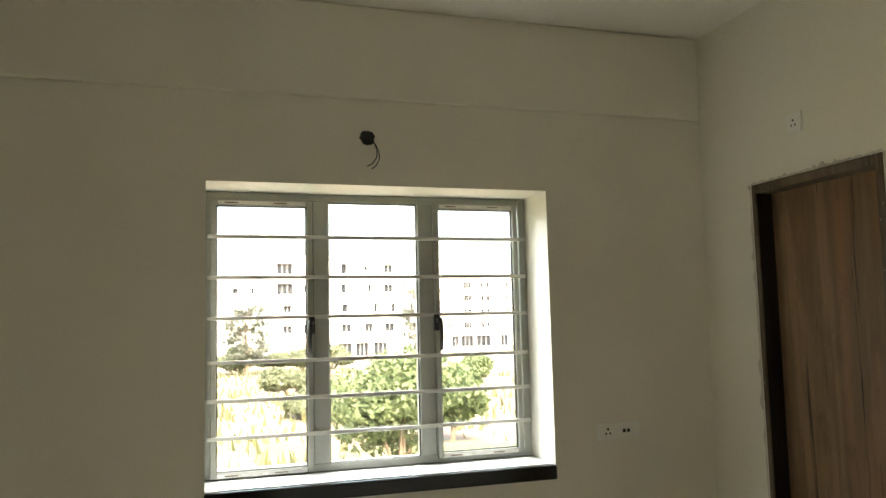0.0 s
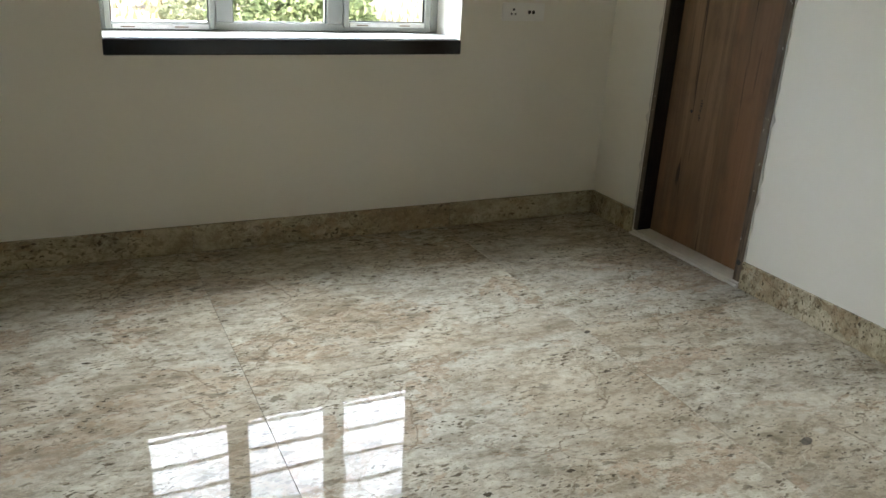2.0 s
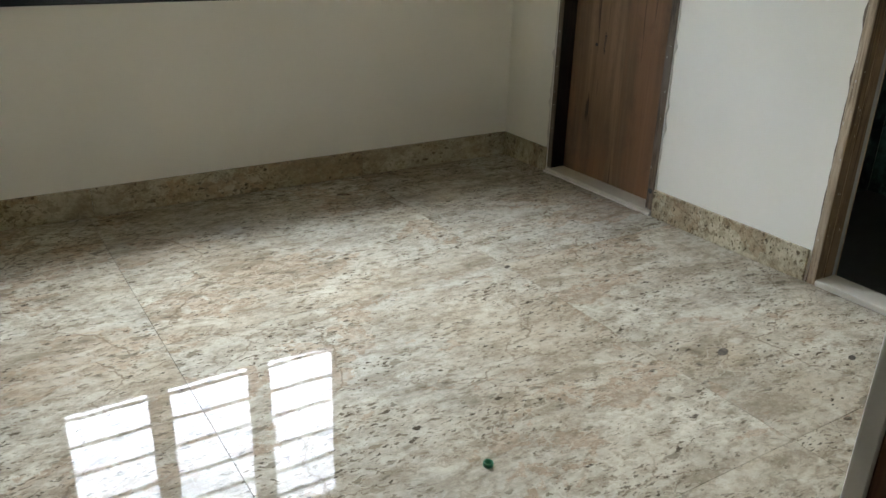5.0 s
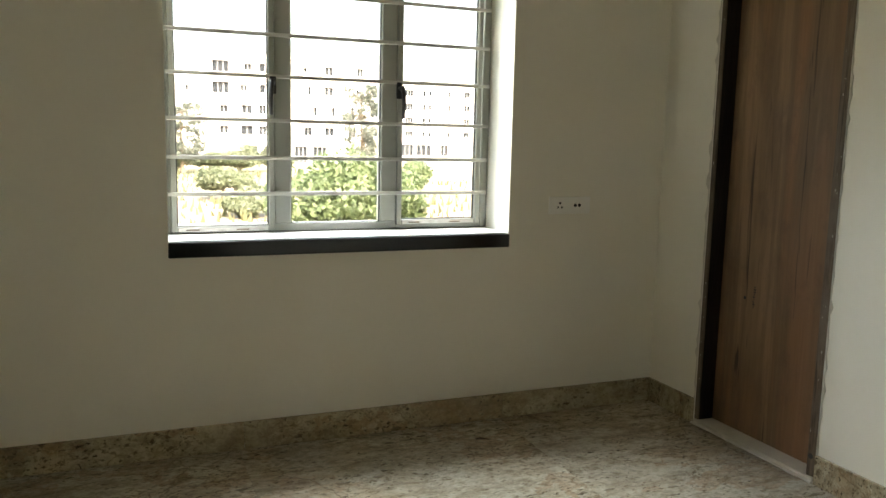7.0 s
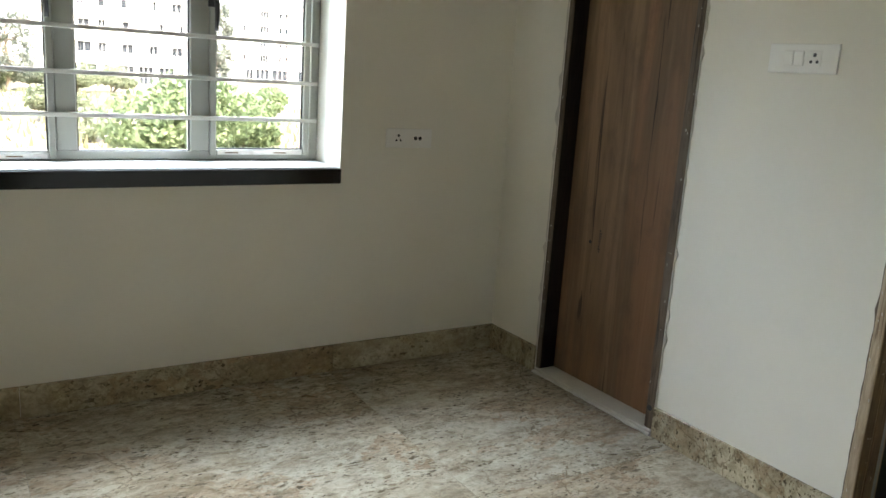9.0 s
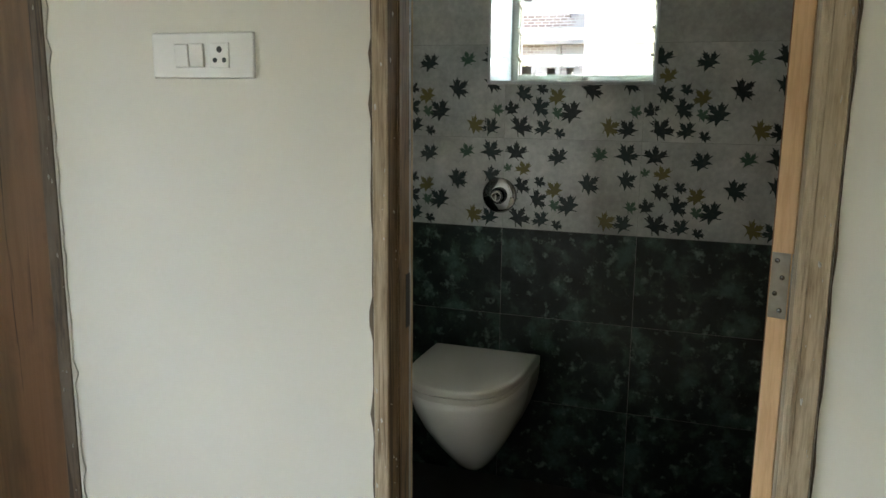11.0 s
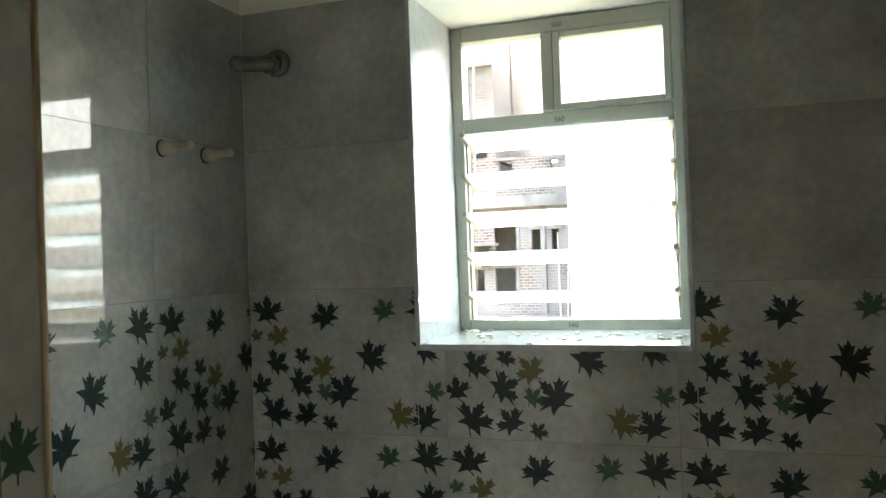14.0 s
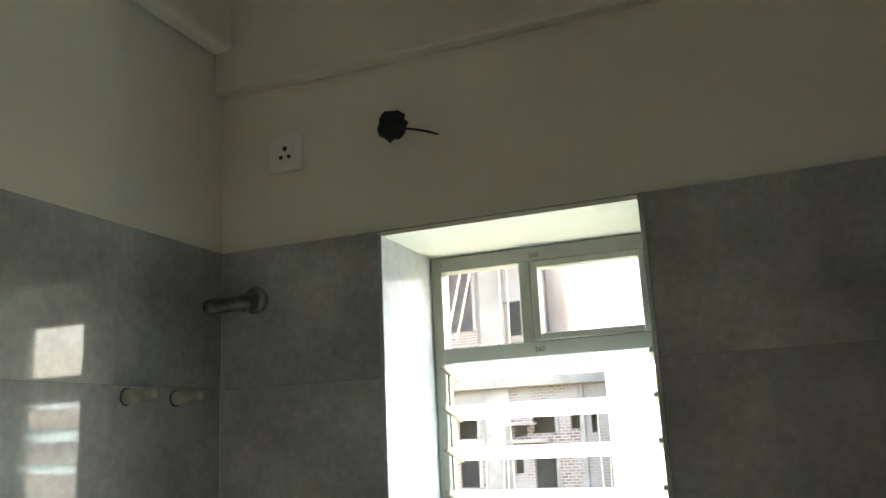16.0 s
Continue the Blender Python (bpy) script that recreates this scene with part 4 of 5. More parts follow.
for k in range(5):
    z = 1.853 - k * 0.0915
    bm = boxed(-0.0025, 0.0025, YA + 0.034, YB - 0.034, -0.05, 0.05, 0.001)
    bm.transform(Matrix.Translation((FX0 + 0.02, 0, z - 0.012)) @ Matrix.Rotation(radians(-74), 4, 'Y'))
    lv = part("louvre_blade", bm, M_LOUVRE, win2, "frosted glass louvre blade")
    for yy in (YA + 0.030, YB - 0.030):
        bm = boxed(-0.006, 0.006, yy - 0.006, yy + 0.006, -0.055, 0.055, 0.002)
        bm.transform(Matrix.Translation((FX0 + 0.02, 0, z - 0.012)) @ Matrix.Rotation(radians(-74), 4, 'Y'))
        part("louvre_clip", bm, M_STEEL, lv)
for yy in (YA + 0.0265, YB - 0.0305):
    part("louvre_rail", boxed(FX0 + 0.012, FX0 + 0.030, yy, yy + 0.004, 1.4245, 1.8615), M_STEEL, win2)
for yy, zz in ((-1.950, 2.088), (-1.950, 1.873), (-1.965, 1.406)):
    words = bpy.data.curves.new("mark", 'FONT')
    words.body, words.size, words.extrude = "560", 0.016, 0.0002
    words.align_x = 'CENTER'
    holder = bpy.data.objects.new("mark", words)
    me = bpy.data.meshes.new_from_object(holder)
    bpy.data.objects.remove(holder)
    bm = bmesh.new()
    bm.from_mesh(me)
    bm.transform(face_pose((FX0 - 0.0006, yy, zz), (0, -1, 0), (-1, 0, 0)))
    part("pencil_mark", bm, M_TARNISH, win2, "handwritten number on the frame")
rnd = random.Random(5)
bm = bmesh.new()
for k in range(60):
    yy, xx, s = rnd.uniform(YA + 0.01, YB - 0.01), BX + rnd.random() ** 0.6 * 0.2, rnd.uniform(0.002, 0.007)
    xx = min(1.523, xx + (0.12 if yy > -1.78 else 0.0))
    r = bmesh.ops.create_icosphere(bm, subdivisions=1, radius=s)
    for v in r["verts"]:
        v.co = Vector((xx, yy, BWZ0 + 0.0122 + s * 0.3)) + Vector((v.co.x * 1.6, v.co.y * 1.2, v.co.z * 0.45))
tagged(finish("mortar_crumbs", bm, M_PLASTER), "pale mortar crumbs scattered on the bathroom window sill", "rubble", kind="stuff")


# ---- fixtures ----
def disc_hole(bm, c, r, axis):
    lathe(bm, [(0.0, r), (0.001, r * 0.9)], c, axis, 10)


def wall_plate(name, label, centre, along, out, w, h, modules):
    """A plate with its sockets or switches. modules: (kind, offset along)."""
    base = face_pose(centre, along, out)
    ob = empty(name, centre, label, "socket" if "socket" in name else "switch")

    def put(nm, bm, mat, parent, lab=""):
        bm.transform(base)
        return part(nm, bm, mat, parent, lab)
    put("plate", boxed(-w / 2, w / 2, -h / 2, h / 2, 0.0003, 0.008, 0.003, 2), M_PLATE, ob)
    for kind, u in modules:
        if kind == "socket3":
            s = put("socket", boxed(u - 0.022, u + 0.022, -0.024, 0.024, 0.0082, 0.0105, 0.0015), M_PLATE, ob)
            bm = bmesh.new()
            for du, dv, r in ((0, 0.011, 0.0062), (-0.0105, -0.009, 0.0050), (0.0105, -0.009, 0.0050)):
                disc_hole(bm, (u + du, dv, 0.0106), r, (0, 0, 1))
            put("pin_hole", bm, M_BLACK, s)
        elif kind == "socket2":
            s = put("socket", boxed(u - 0.022, u + 0.022, -0.024, 0.024, 0.0082, 0.0105, 0.0015), M_PLATE, ob)
            bm = bmesh.new()
            for du in (-0.011, 0.011):
                disc_hole(bm, (u + du, 0, 0.0106), 0.0088, (0, 0, 1))
            put("pin_hole", bm, M_BLACK, s)
        else:
            bm = boxed(u - 0.0165, u + 0.0165, -0.023, 0.023, 0.0082, 0.013, 0.002)
            for v in bm.verts:
                if v.co.z > 0.01:
                    v.co.z += v.co.y * 0.06
            put("rocker", bm, M_PLATE, ob)
    return ob


wall_plate("wall_socket", "ivory plastic double socket plate on the window wall", (-0.528, 0, 1.021), (1, 0, 0), (0, -1, 0), 0.226, 0.082, [("socket3", -0.055), ("socket2", 0.04)])
wall_plate("wall_switch", "ivory plastic switch and socket plate between the doors", (0, -1.481, 1.421), (0, -1, 0), (-1, 0, 0), 0.236, 0.088, [("rocker", -0.045), ("rocker", -0.010), ("socket3", 0.042)])
wall_plate("wall_socket", "small ivory socket plate above the closed door", (0, -0.656, 2.331), (0, -1, 0), (-1, 0, 0), 0.085, 0.085, [("socket3", 0)])
wall_plate("wall_socket", "white three-pin socket plate high on the bathroom wall", (BX + 0.010, -1.459, 2.341), (0, -1, 0), (-1, 0, 0), 0.088, 0.088, [("socket3", 0)])


def wire_hole(label, centre, along, out, r, path, seed):
    """A rough black junction hole with a stub of wire hanging out of it."""
    base = face_pose(centre, along, out)
    ob = empty("wire_outlet", centre, label, "wire outlet")
    rnd = random.Random(seed)
    bm = bmesh.new()
    n = 22
    o1 = [bm.verts.new((r * (1 + rnd.uniform(-.12, .12)) * math.cos(k * math.tau / n), r * (1 + rnd.uniform(-.12, .12)) * math.sin(k * math.tau / n), 0.0008)) for k in range(n)]
    i1 = [bm.verts.new((v.co.x * 0.82, v.co.y * 0.82, 0.003)) for v in o1]
    i2 = [bm.verts.new((v.co.x * 0.6, v.co.y * 0.6, 0.001)) for v in o1]
    for a, b in ((o1, i1), (i1, i2)):
        for k in range(n):
            bm.faces.new((a[k], a[(k + 1) % n], b[(k + 1) % n], b[k]))
    bm.faces.new(i2)
    bm.transform(base)
    part("junction_box", bm, M_WIRE, ob)
    for s in (0, 1):
        bm = bmesh.new()
        tube(bm, [(u + s * 0.004 * i, v - s * 0.002 * i, w) for i, (u, v, w) in enumerate(path)], 0.0022, 6)
        bm.transform(base)
        part("wire", bm, M_WIRE, ob, smooth=True)


wire_hole("black round junction hole with hanging wires above the window", (-1.684, 0, 2.338), (1, 0, 0), (0, -1, 0), 0.034, [(0.01, -0.005, 0.004), (0.028, -0.03, 0.02), (0.036, -0.06, 0.028), (0.034, -0.09, 0.028), (0.018, -0.115, 0.02), (-0.006, -0.128, 0.015)], 1)
wire_hole("black ragged junction hole with a wire stub in the bathroom wall", (BX + 0.010, -1.723, 2.361), (0, -1, 0), (-1, 0, 0), 0.036, [(0.01, 0.0, 0.004), (0.04, -0.020, 0.018), (0.07, -0.030, 0.024), (0.105, -0.044, 0.026)], 2)

flush = empty("flush_valve", (BX, -1.736, 1.014), "round chrome flush valve on the leaf tiles", "flush valve")
part("plate", lathe(bmesh.new(), [(0.0003, 0.060), (0.004, 0.060), (0.007, 0.056), (0.009, 0.030)], (BX, -1.736, 1.014), (-1, 0, 0), 40), M_CHROME, flush, smooth=True)
part("button", lathe(bmesh.new(), [(0.0085, 0.028), (0.02, 0.028), (0.022, 0.025), (0.026, 0.024), (0.04, 0.023), (0.046, 0.020), (0.048, 0.013), (0.045, 0.011)], (BX, -1.736, 1.014), (-1, 0, 0), 32), M_CHROME, flush, smooth=True)

spout = empty("shower_outlet", (BX, -1.385, 2.01), "dull chrome shower outlet on the bathroom wall", "shower outlet")
part("flange", lathe(bmesh.new(), [(0.0003, 0.030), (0.008, 0.030), (0.012, 0.026), (0.016, 0.020)], (BX, -1.385, 2.01), (-1, 0, 0), 28), M_TARNISH, spout, smooth=True)
part("pipe", lathe(bmesh.new(), [(0.008, 0.0185), (0.052, 0.0185), (0.054, 0.0165), (0.155, 0.0165), (0.163, 0.0145), (0.168, 0.010)], (BX, -1.385, 2.01), (-1, 0.03, -0.21), 24), M_TARNISH, spout, smooth=True)
part("collar", lathe(bmesh.new(), [(0.016, 0.0188), (0.018, 0.0215), (0.046, 0.0215), (0.048, 0.0188)], (BX, -1.385, 2.01), (-1, 0.03, -0.21), 6), M_CHROME, spout, "bright hexagonal chrome collar")


def pipe_plug(x, dx):
    ob = empty("pipe_plug", (x, BL, 1.80), "pale capped pipe stub in a rough tile hole", "pipe", "capped pipe stubs")
    bm = bmesh.new()
    lathe(bm, [(0.0006, 0.017), (0.003, 0.016), (0.004, 0.010)], (x, BL, 1.80), (0, -1, 0), 14)
    part("mortar_ring", bm, M_TARNISH, ob)
    bm = bmesh.new()
    lathe(bm, [(0.002, 0.0140), (0.022, 0.0130), (0.025, 0.0085), (0.056, 0.0075), (0.058, 0.0090), (0.066, 0.0080)], (x, BL, 1.80), (dx, -1, 0.03), 14)
    part("plug", bm, M_PVC, ob, smooth=True)


pipe_plug(0.983, 0.05)
pipe_plug(1.118, -0.03)


# ---- toilet ----
def d_ring(bm, x_back, x_front, y, half, z, n=28, sharp=2.6):
    """A D-shaped ring: straight at the wall, rounded at the front."""
    vs = [bm.verts.new((x_back, y - half, z))]
    length = x_back - x_front
    for k in range(n + 1):
        a = math.pi * k / n - math.pi / 2
        ca, sa = math.cos(a), math.sin(a)
        fx = abs(ca) ** (2 / sharp)
        fy = math.copysign(abs(sa) ** (2 / sharp), sa)
        vs.append(bm.verts.new((x_back - length * (0.35 + 0.65 * fx), y + half * fy, z)))
    vs.append(bm.verts.new((x_back, y + half, z)))
    return vs


def loft(bm, rings, cap=True):
    for r0, r1 in zip(rings, rings[1:]):
        m = len(r0)
        for k in range(m):
            bm.faces.new((r0[k], r0[(k + 1) % m], r1[(k + 1) % m], r1[k]))
    if cap:
        bm.faces.new(rings[0])
        bm.faces.new(list(reversed(rings[-1])))
    return bm


wc = empty("toilet", (BX, -1.715, 0.13), "white wall-hung ceramic toilet with closed lid", "toilet")
TY = -1.712
bm = bmesh.new()
prof = [(1.262, 0.800, 0.180, 0.430), (1.262, 0.796, 0.184, 0.425), (1.262, 0.797, 0.183, 0.40), (1.262, 0.822, 0.174, 0.35), (1.262, 0.862, 0.154, 0.29), (1.262, 0.912, 0.128, 0.23), (1.262, 0.968, 0.096, 0.17), (1.262, 1.02, 0.066, 0.12), (1.262, 1.06, 0.044, 0.092), (1.262, 1.08, 0.034, 0.085)]
loft(bm, [d_ring(bm, xb, xf, TY, h, z) for xb, xf, h, z in prof])
part("bowl", bm, M_CERAMIC, wc, smooth=True)
bm = bmesh.new()
loft(bm, [d_ring(bm, 1.222, 0.790, TY, h, z) for h, z in ((0.178, 0.4315), (0.184, 0.434), (0.184, 0.446), (0.178, 0.449))])
part("seat", bm, M_SEAT, wc, smooth=False)
bm = bmesh.new()
loft(bm, [d_ring(bm, 1.212, 0.784 + i, TY, h, z) for h, z, i in ((0.180, 0.452, 0.004), (0.187, 0.456, 0), (0.187, 0.470, 0), (0.184, 0.476, 0.003), (0.176, 0.479, 0.011))])
part("lid", bm, M_SEAT, wc, smooth=False)
part("hinge_block", boxed(1.2145, 1.2655, TY - 0.185, TY + 0.185, 0.4305, 0.462, 0.006, 2), M_SEAT, wc)

# ---- small things on the floor ----
for sx, sy, sr in ((-0.673, -2.036, 0.020), (-0.875, -1.226, 0.012), (-0.36, -2.25, 0.014)):
    bm = bmesh.new()
    lathe(bm, [(0.0001, sr), (0.0004, sr * 0.92)], (0, 0, 0), (0, 0, 1), 11)
    bm.transform(Matrix.Translation((sx, sy, 0.0002)) @ Matrix.Rotation(0.4, 4, 'Z') @ Matrix.Diagonal((1.3, 0.7, 1, 1)))
    part("dark_inclusion", bm, M_INCLUSION, floor, "dark pebble in the marble")
cap = empty("bottle_cap", (-1.585, -2.121, 0), "small green plastic bottle cap on the marble floor", "bottle cap")
part("cap_shell", lathe(bmesh.new(), [(0.0002, 0.0125), (0.008, 0.0125), (0.010, 0.0115), (0.0102, 0.009), (0.003, 0.008)], (-1.585, -2.121, 0), (0, 0, 1), 24), M_CAP, cap, smooth=True)
bm = bmesh.new()
tube(bm, [(-1.085, -0.222, 0.004), (-1.06, -0.231, 0.005), (-1.035, -0.248, 0.003)], [0.003, 0.004, 0.002], 6)
tagged(finish("twig", bm, M_FRAME_DARK), "short dark wood splinter lying on the marble floor", "twig")

# marks on the closed door
bm = bmesh.new()
rnd = random.Random(9)
for k in range(9):
    z = 0.70 - k * 0.011
    w = rnd.uniform(0.002, 0.007)
    y = -0.600 + rnd.uniform(-0.003, 0.003)
    box(bm, 0.0822, 0.0828, y - w, y + w, z - rnd.uniform(0.002, 0.005), z + 0.003)
part("scratch_mark", bm, M_WIRE, d1, "dark scratch marks")
bm = bmesh.new()
lathe(bm, [(0, 0.008), (0.0006, 0.0075)], (0.0828, -0.545, 0.643), (-1, 0, 0), 10)
part("stain", bm, M_WIRE, d1)
bm = bmesh.new()
lathe(bm, [(0, 0.012), (0.0008, 0.011)], (-0.0042, D1A + 0.024, 0.105), (-1, 0, 0), 12)
part("bolt_hole", bm, M_WIRE, f1)

# ---- outside ----
GZ = -3.2
bm = bmesh.new()
bmesh.ops.create_grid(bm, x_segments=60, y_segments=60, size=900)
for v in bm.verts:
    v.co.z = GZ + (noise.noise(v.co * 0.02) * 0.3 if v.co.length < 300 else 0)
tagged(finish("ground", bm, M_GROUND), "rough field of grass and reddish earth", "ground", kind="structure")


def leaf_cloud(name, blobs, count, size, mat, parent, seed, label=""):
    """A crown of many small leaves in uneven clumps. blobs: (centre, radii)."""
    rs = np.random.RandomState(seed)
    vol = np.array([b[1][0] * b[1][1] * b[1][2] for b in blobs])
    pick = rs.choice(len(blobs), count, p=vol / vol.sum())
    c = np.array([b[0] for b in blobs])[pick]
    r = np.array([b[1] for b in blobs])[pick]
    d = rs.normal(size=(count, 3))
    d /= np.linalg.norm(d, axis=1)[:, None]
    rad = rs.uniform(0.35, 1.08, count)[:, None] ** 0.7
    clump = np.sin(d * 7 + rs.uniform(0, 6, 3)) * 0.07
    p = c + (d * rad + clump) * r
    n = d + rs.normal(size=(count, 3)) * 0.7
    n /= np.linalg.norm(n, axis=1)[:, None]
    a = np.cross(n, rs.normal(size=(count, 3)))
    a /= np.linalg.norm(a, axis=1)[:, None]
    b = np.cross(n, a)
    s = (rs.uniform(0.5, 1.3, count) * size)[:, None]
    verts = np.stack([p - a * s, p + b * s * 0.55, p + a * s, p - b * s * 0.55], 1).reshape(-1, 3)
    me = bpy.data.meshes.new(name)
    me.from_pydata(verts.tolist(), [], [(4 * k, 4 * k + 1, 4 * k + 2, 4 * k + 3) for k in range(count)])
    me.materials.append(mat)
    ob = new(name, me)
    ob.parent = parent
    ob.matrix_parent_inverse = parent.matrix_basis.inverted()
    if label:
        ob["label"] = label
    return ob


def bush(x, y, h, w, seed, mat, label, count=5200, size=0.14):
    ob = empty("bush", (x, y, GZ), label, "bush")
    rnd = random.Random(seed)
    blobs = []
    for k in range(9):
        a, q = rnd.uniform(0, math.tau), math.sqrt(rnd.random())
        zz = rnd.uniform(0.35, 0.85)
        rr = rnd.uniform(0.22, 0.36)
        blobs.append(((x + math.cos(a) * q * w * 0.36, y + math.sin(a) * q * w * 0.36, GZ + h * zz * (1.05 - 0.3 * q)), (w * rr, w * rr, h * rr * 0.7)))
    for k in range(5):
        bm = bmesh.new()
        bx, by, bz = blobs[k][0]
        tube(bm, [(x + rnd.uniform(-.1, .1), y + rnd.uniform(-.1, .1), GZ - 0.05), (x + (bx - x) * .5, y + (by - y) * .4, GZ + (bz - GZ) * .5), (bx, by, bz)], [0.07, 0.05, 0.015], 6)
        part("stem", bm, M_BARK, ob)
    leaf_cloud("foliage", blobs, count, size, mat, ob, seed)


def at_az(az, dist):
    return -2.4 + dist * math.sin(radians(az + 2.5)), -3.3 + dist * math.cos(radians(az + 2.5))


for az, dist, h, w, seed, pale in ((12.0, 25, 4.35, 4.3, 1, 0), (15.6, 33, 3.4, 2.6, 4, 0), (4.4, 54, 2.6, 3.4, 2, 1), (5.8, 44, 1.7, 2.6, 10, 1), (1.0, 90, 3.2, 5.0, 3, 1), (3.2, 95, 2.7, 4.0, 6, 1),
                                  (5.2, 92, 3.4, 5.0, 8, 1), (7.3, 95, 2.8, 4.5, 15, 1), (17.5, 72, 2.3, 3.0, 5, 0), (19.8, 88, 1.6, 5.0, 9, 1), (-3.5, 44, 3.0, 5.0, 7, 1), (23.5, 70, 2.0, 4.0, 11, 0), (-9.0, 34, 4.0, 6.0, 12, 0), (29.0, 46, 2.4, 4.0, 13, 1), (34.0, 54, 3.0, 5.0, 14, 0)):
    bx, by = at_az(az, dist)
    bush(bx, by, h, w, seed, M_BUSH_PALE if pale else M_BUSH, "leafy pale green wild bush in the field" if pale else "dense bright green wild bush in the field", 12000 if dist < 28 else 7000, 0.10 if dist < 28 else 0.14)

rs = np.random.RandomState(4)
n = 9000
gx, gy = rs.uniform(-40, 45, n), 10 + 75 * rs.uniform(0, 1, n) ** 1.3
keep = np.sin(gx * 0.21 + 1.3) + np.sin(gy * 0.17 + gx * 0.05) + rs.uniform(-1, 1, n) > -0.5
gx, gy = gx[keep], gy[keep]
hh, ang, lean = rs.uniform(0.25, 0.8, len(gx)), rs.uniform(0, 3.14, len(gx)), rs.uniform(-.3, .3, len(gx))
ww = 0.18
gv = np.stack([np.stack([gx - ww * np.cos(ang), gy - ww * np.sin(ang), 0 * gx + GZ - 0.3], 1), np.stack([gx + ww * np.cos(ang), gy + ww * np.sin(ang), 0 * gx + GZ - 0.3], 1), np.stack([gx + lean, gy + lean * 0.5, GZ + hh], 1)], 1).reshape(-1, 3)
me = bpy.data.meshes.new("grass")
me.from_pydata(gv.tolist(), [], [(3 * k, 3 * k + 1, 3 * k + 2) for k in range(len(gx))])
me.materials.append(M_GRASS)
tagged(new("grass", me), "tall half-dry grass over the field", "grass", kind="stuff")


def tree(x, y, h, w, seed, label):
    ob = empty("tree", (x, y, GZ), label, "tree")
    rnd = random.Random(seed)
    bm = bmesh.new()
    tube(bm, [(x, y, GZ - 0.1), (x + 0.1, y, GZ + h * 0.35), (x - 0.1, y, GZ + h * 0.7), (x, y, GZ + h * 0.93)], [0.22, 0.16, 0.10, 0.03], 8)
    part("trunk", bm, M_BARK, ob)
    blobs = []
    for k in range(64):
        f = 0.22 + 0.76 * k / 64
        a = rnd.uniform(0, math.tau)
        q = w * (0.42 - 0.25 * abs(f - 0.6))
        q *= math.sqrt(rnd.uniform(0.1, 1.3))
        c = (x + math.cos(a) * q, y + math.sin(a) * q, GZ + h * f)
        blobs.append((c, (w * 0.17, w * 0.17, h * 0.045)))
        bm = bmesh.new()
        tube(bm, [(x, y, GZ + h * (f - 0.1)), c], [0.05, 0.015], 5)
        part("limb", bm, M_BARK, ob)
    leaf_cloud("crown", blobs, 5200, 0.15, M_TREE, ob, seed)


tx, ty = at_az(13.6, 84)
tree(tx, ty, 9.6, 4.4, 21, "tall thin grey-green tree beside the apartment block")
tx, ty = at_az(1.4, 88)
tree(tx, ty, 7.4, 5.0, 22, "low grey-green tree before the apartment block")


def apartment(x0, x1, y0, depth, floors, label, rows, tanks, ground, east_of=5.2):
    """A block of flats whose front faces -y, storey on storey. rows: for each storey from the ground up, (centre, width, height) of its windows."""
    x0, x1 = x0 + east_of, x1 + east_of
    ob = empty("apartment_building", ((x0 + x1) / 2, y0, GZ), label, "building")
    H = 3.03
    z = GZ
    for level in range(floors):
        holes = []
        sill = z + 1.05
        if level == 0:
            holes = [(a + east_of, b + east_of, z + 0.05, z + 2.45) for a, b in ground]
        else:
            holes = [(c + east_of - w / 2, c + east_of + w / 2, sill + (1.35 - h) * 0.5, sill + (1.35 - h) * 0.5 + h) for c, w, h in rows[level - 1]]
        wall = wall_with_openings("wall", "x", x0, x1, y0, y0 + 0.3, z, z + H, holes, M_FACADE, ob)
        part("floor_band", boxed(x0, x1, y0 - 0.06, y0 - 0.004, z + H - 0.16, z + H - 0.02), M_FACADE, ob)
        for a, b, lo, hi in holes:
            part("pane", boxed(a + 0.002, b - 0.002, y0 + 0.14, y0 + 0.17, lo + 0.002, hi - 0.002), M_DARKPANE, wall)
            n_bars = 2 if b - a < 1.0 else 4 if b - a > 1.8 else 3
            for k in range(n_bars):
                q = a + 0.002 + (b - a - 0.064) * k / (n_bars - 1)
                part("window_bar", boxed(q, q + 0.06, y0 + 0.08, y0 + 0.138, lo + 0.002, hi - 0.002), M_FACADE, wall)
            part("sunshade", boxed(a - 0.12, b + 0.12, y0 - 0.30, y0 - 0.004, hi + 0.06, hi + 0.14), M_FACADE, wall)
        z += H
    part("side_wall", boxed(x0, x0 + 0.3, y0 + 0.301, y0 + depth, GZ, z), M_FACADE, ob)
    part("side_wall", boxed(x1 - 0.3, x1, y0 + 0.301, y0 + depth, GZ, z), M_FACADE, ob)
    part("back_wall", boxed(x0, x1, y0 + depth + 0.001, y0 + depth + 0.3, GZ, z), M_FACADE, ob)
    bm = bmesh.new()
    box(bm, x0 - 0.15, x1 + 0.15, y0 - 0.15, y0 + depth, z + 0.004, z + 0.16)
    box(bm, x0, x1, y0 - 0.05, y0 + 0.1, z + 0.16, z + 0.75)
    part("roof", bm, M_FACADE, ob)
    for tx in (q + east_of for q in tanks):
        part("water_tank", lathe(bmesh.new(), [(0, 0.42), (0.7, 0.42), (0.85, 0.22)], (tx, y0 + 1.2, z + 0.75), (0, 0, 1), 10), M_FACADE_GREY, ob, "grey rooftop water tank")
        part("tank_stand", boxed(tx - 0.7, tx + 0.7, y0 + 0.6, y0 + 1.9, z + 0.161, z + 0.749), M_FACADE, ob)
    return ob


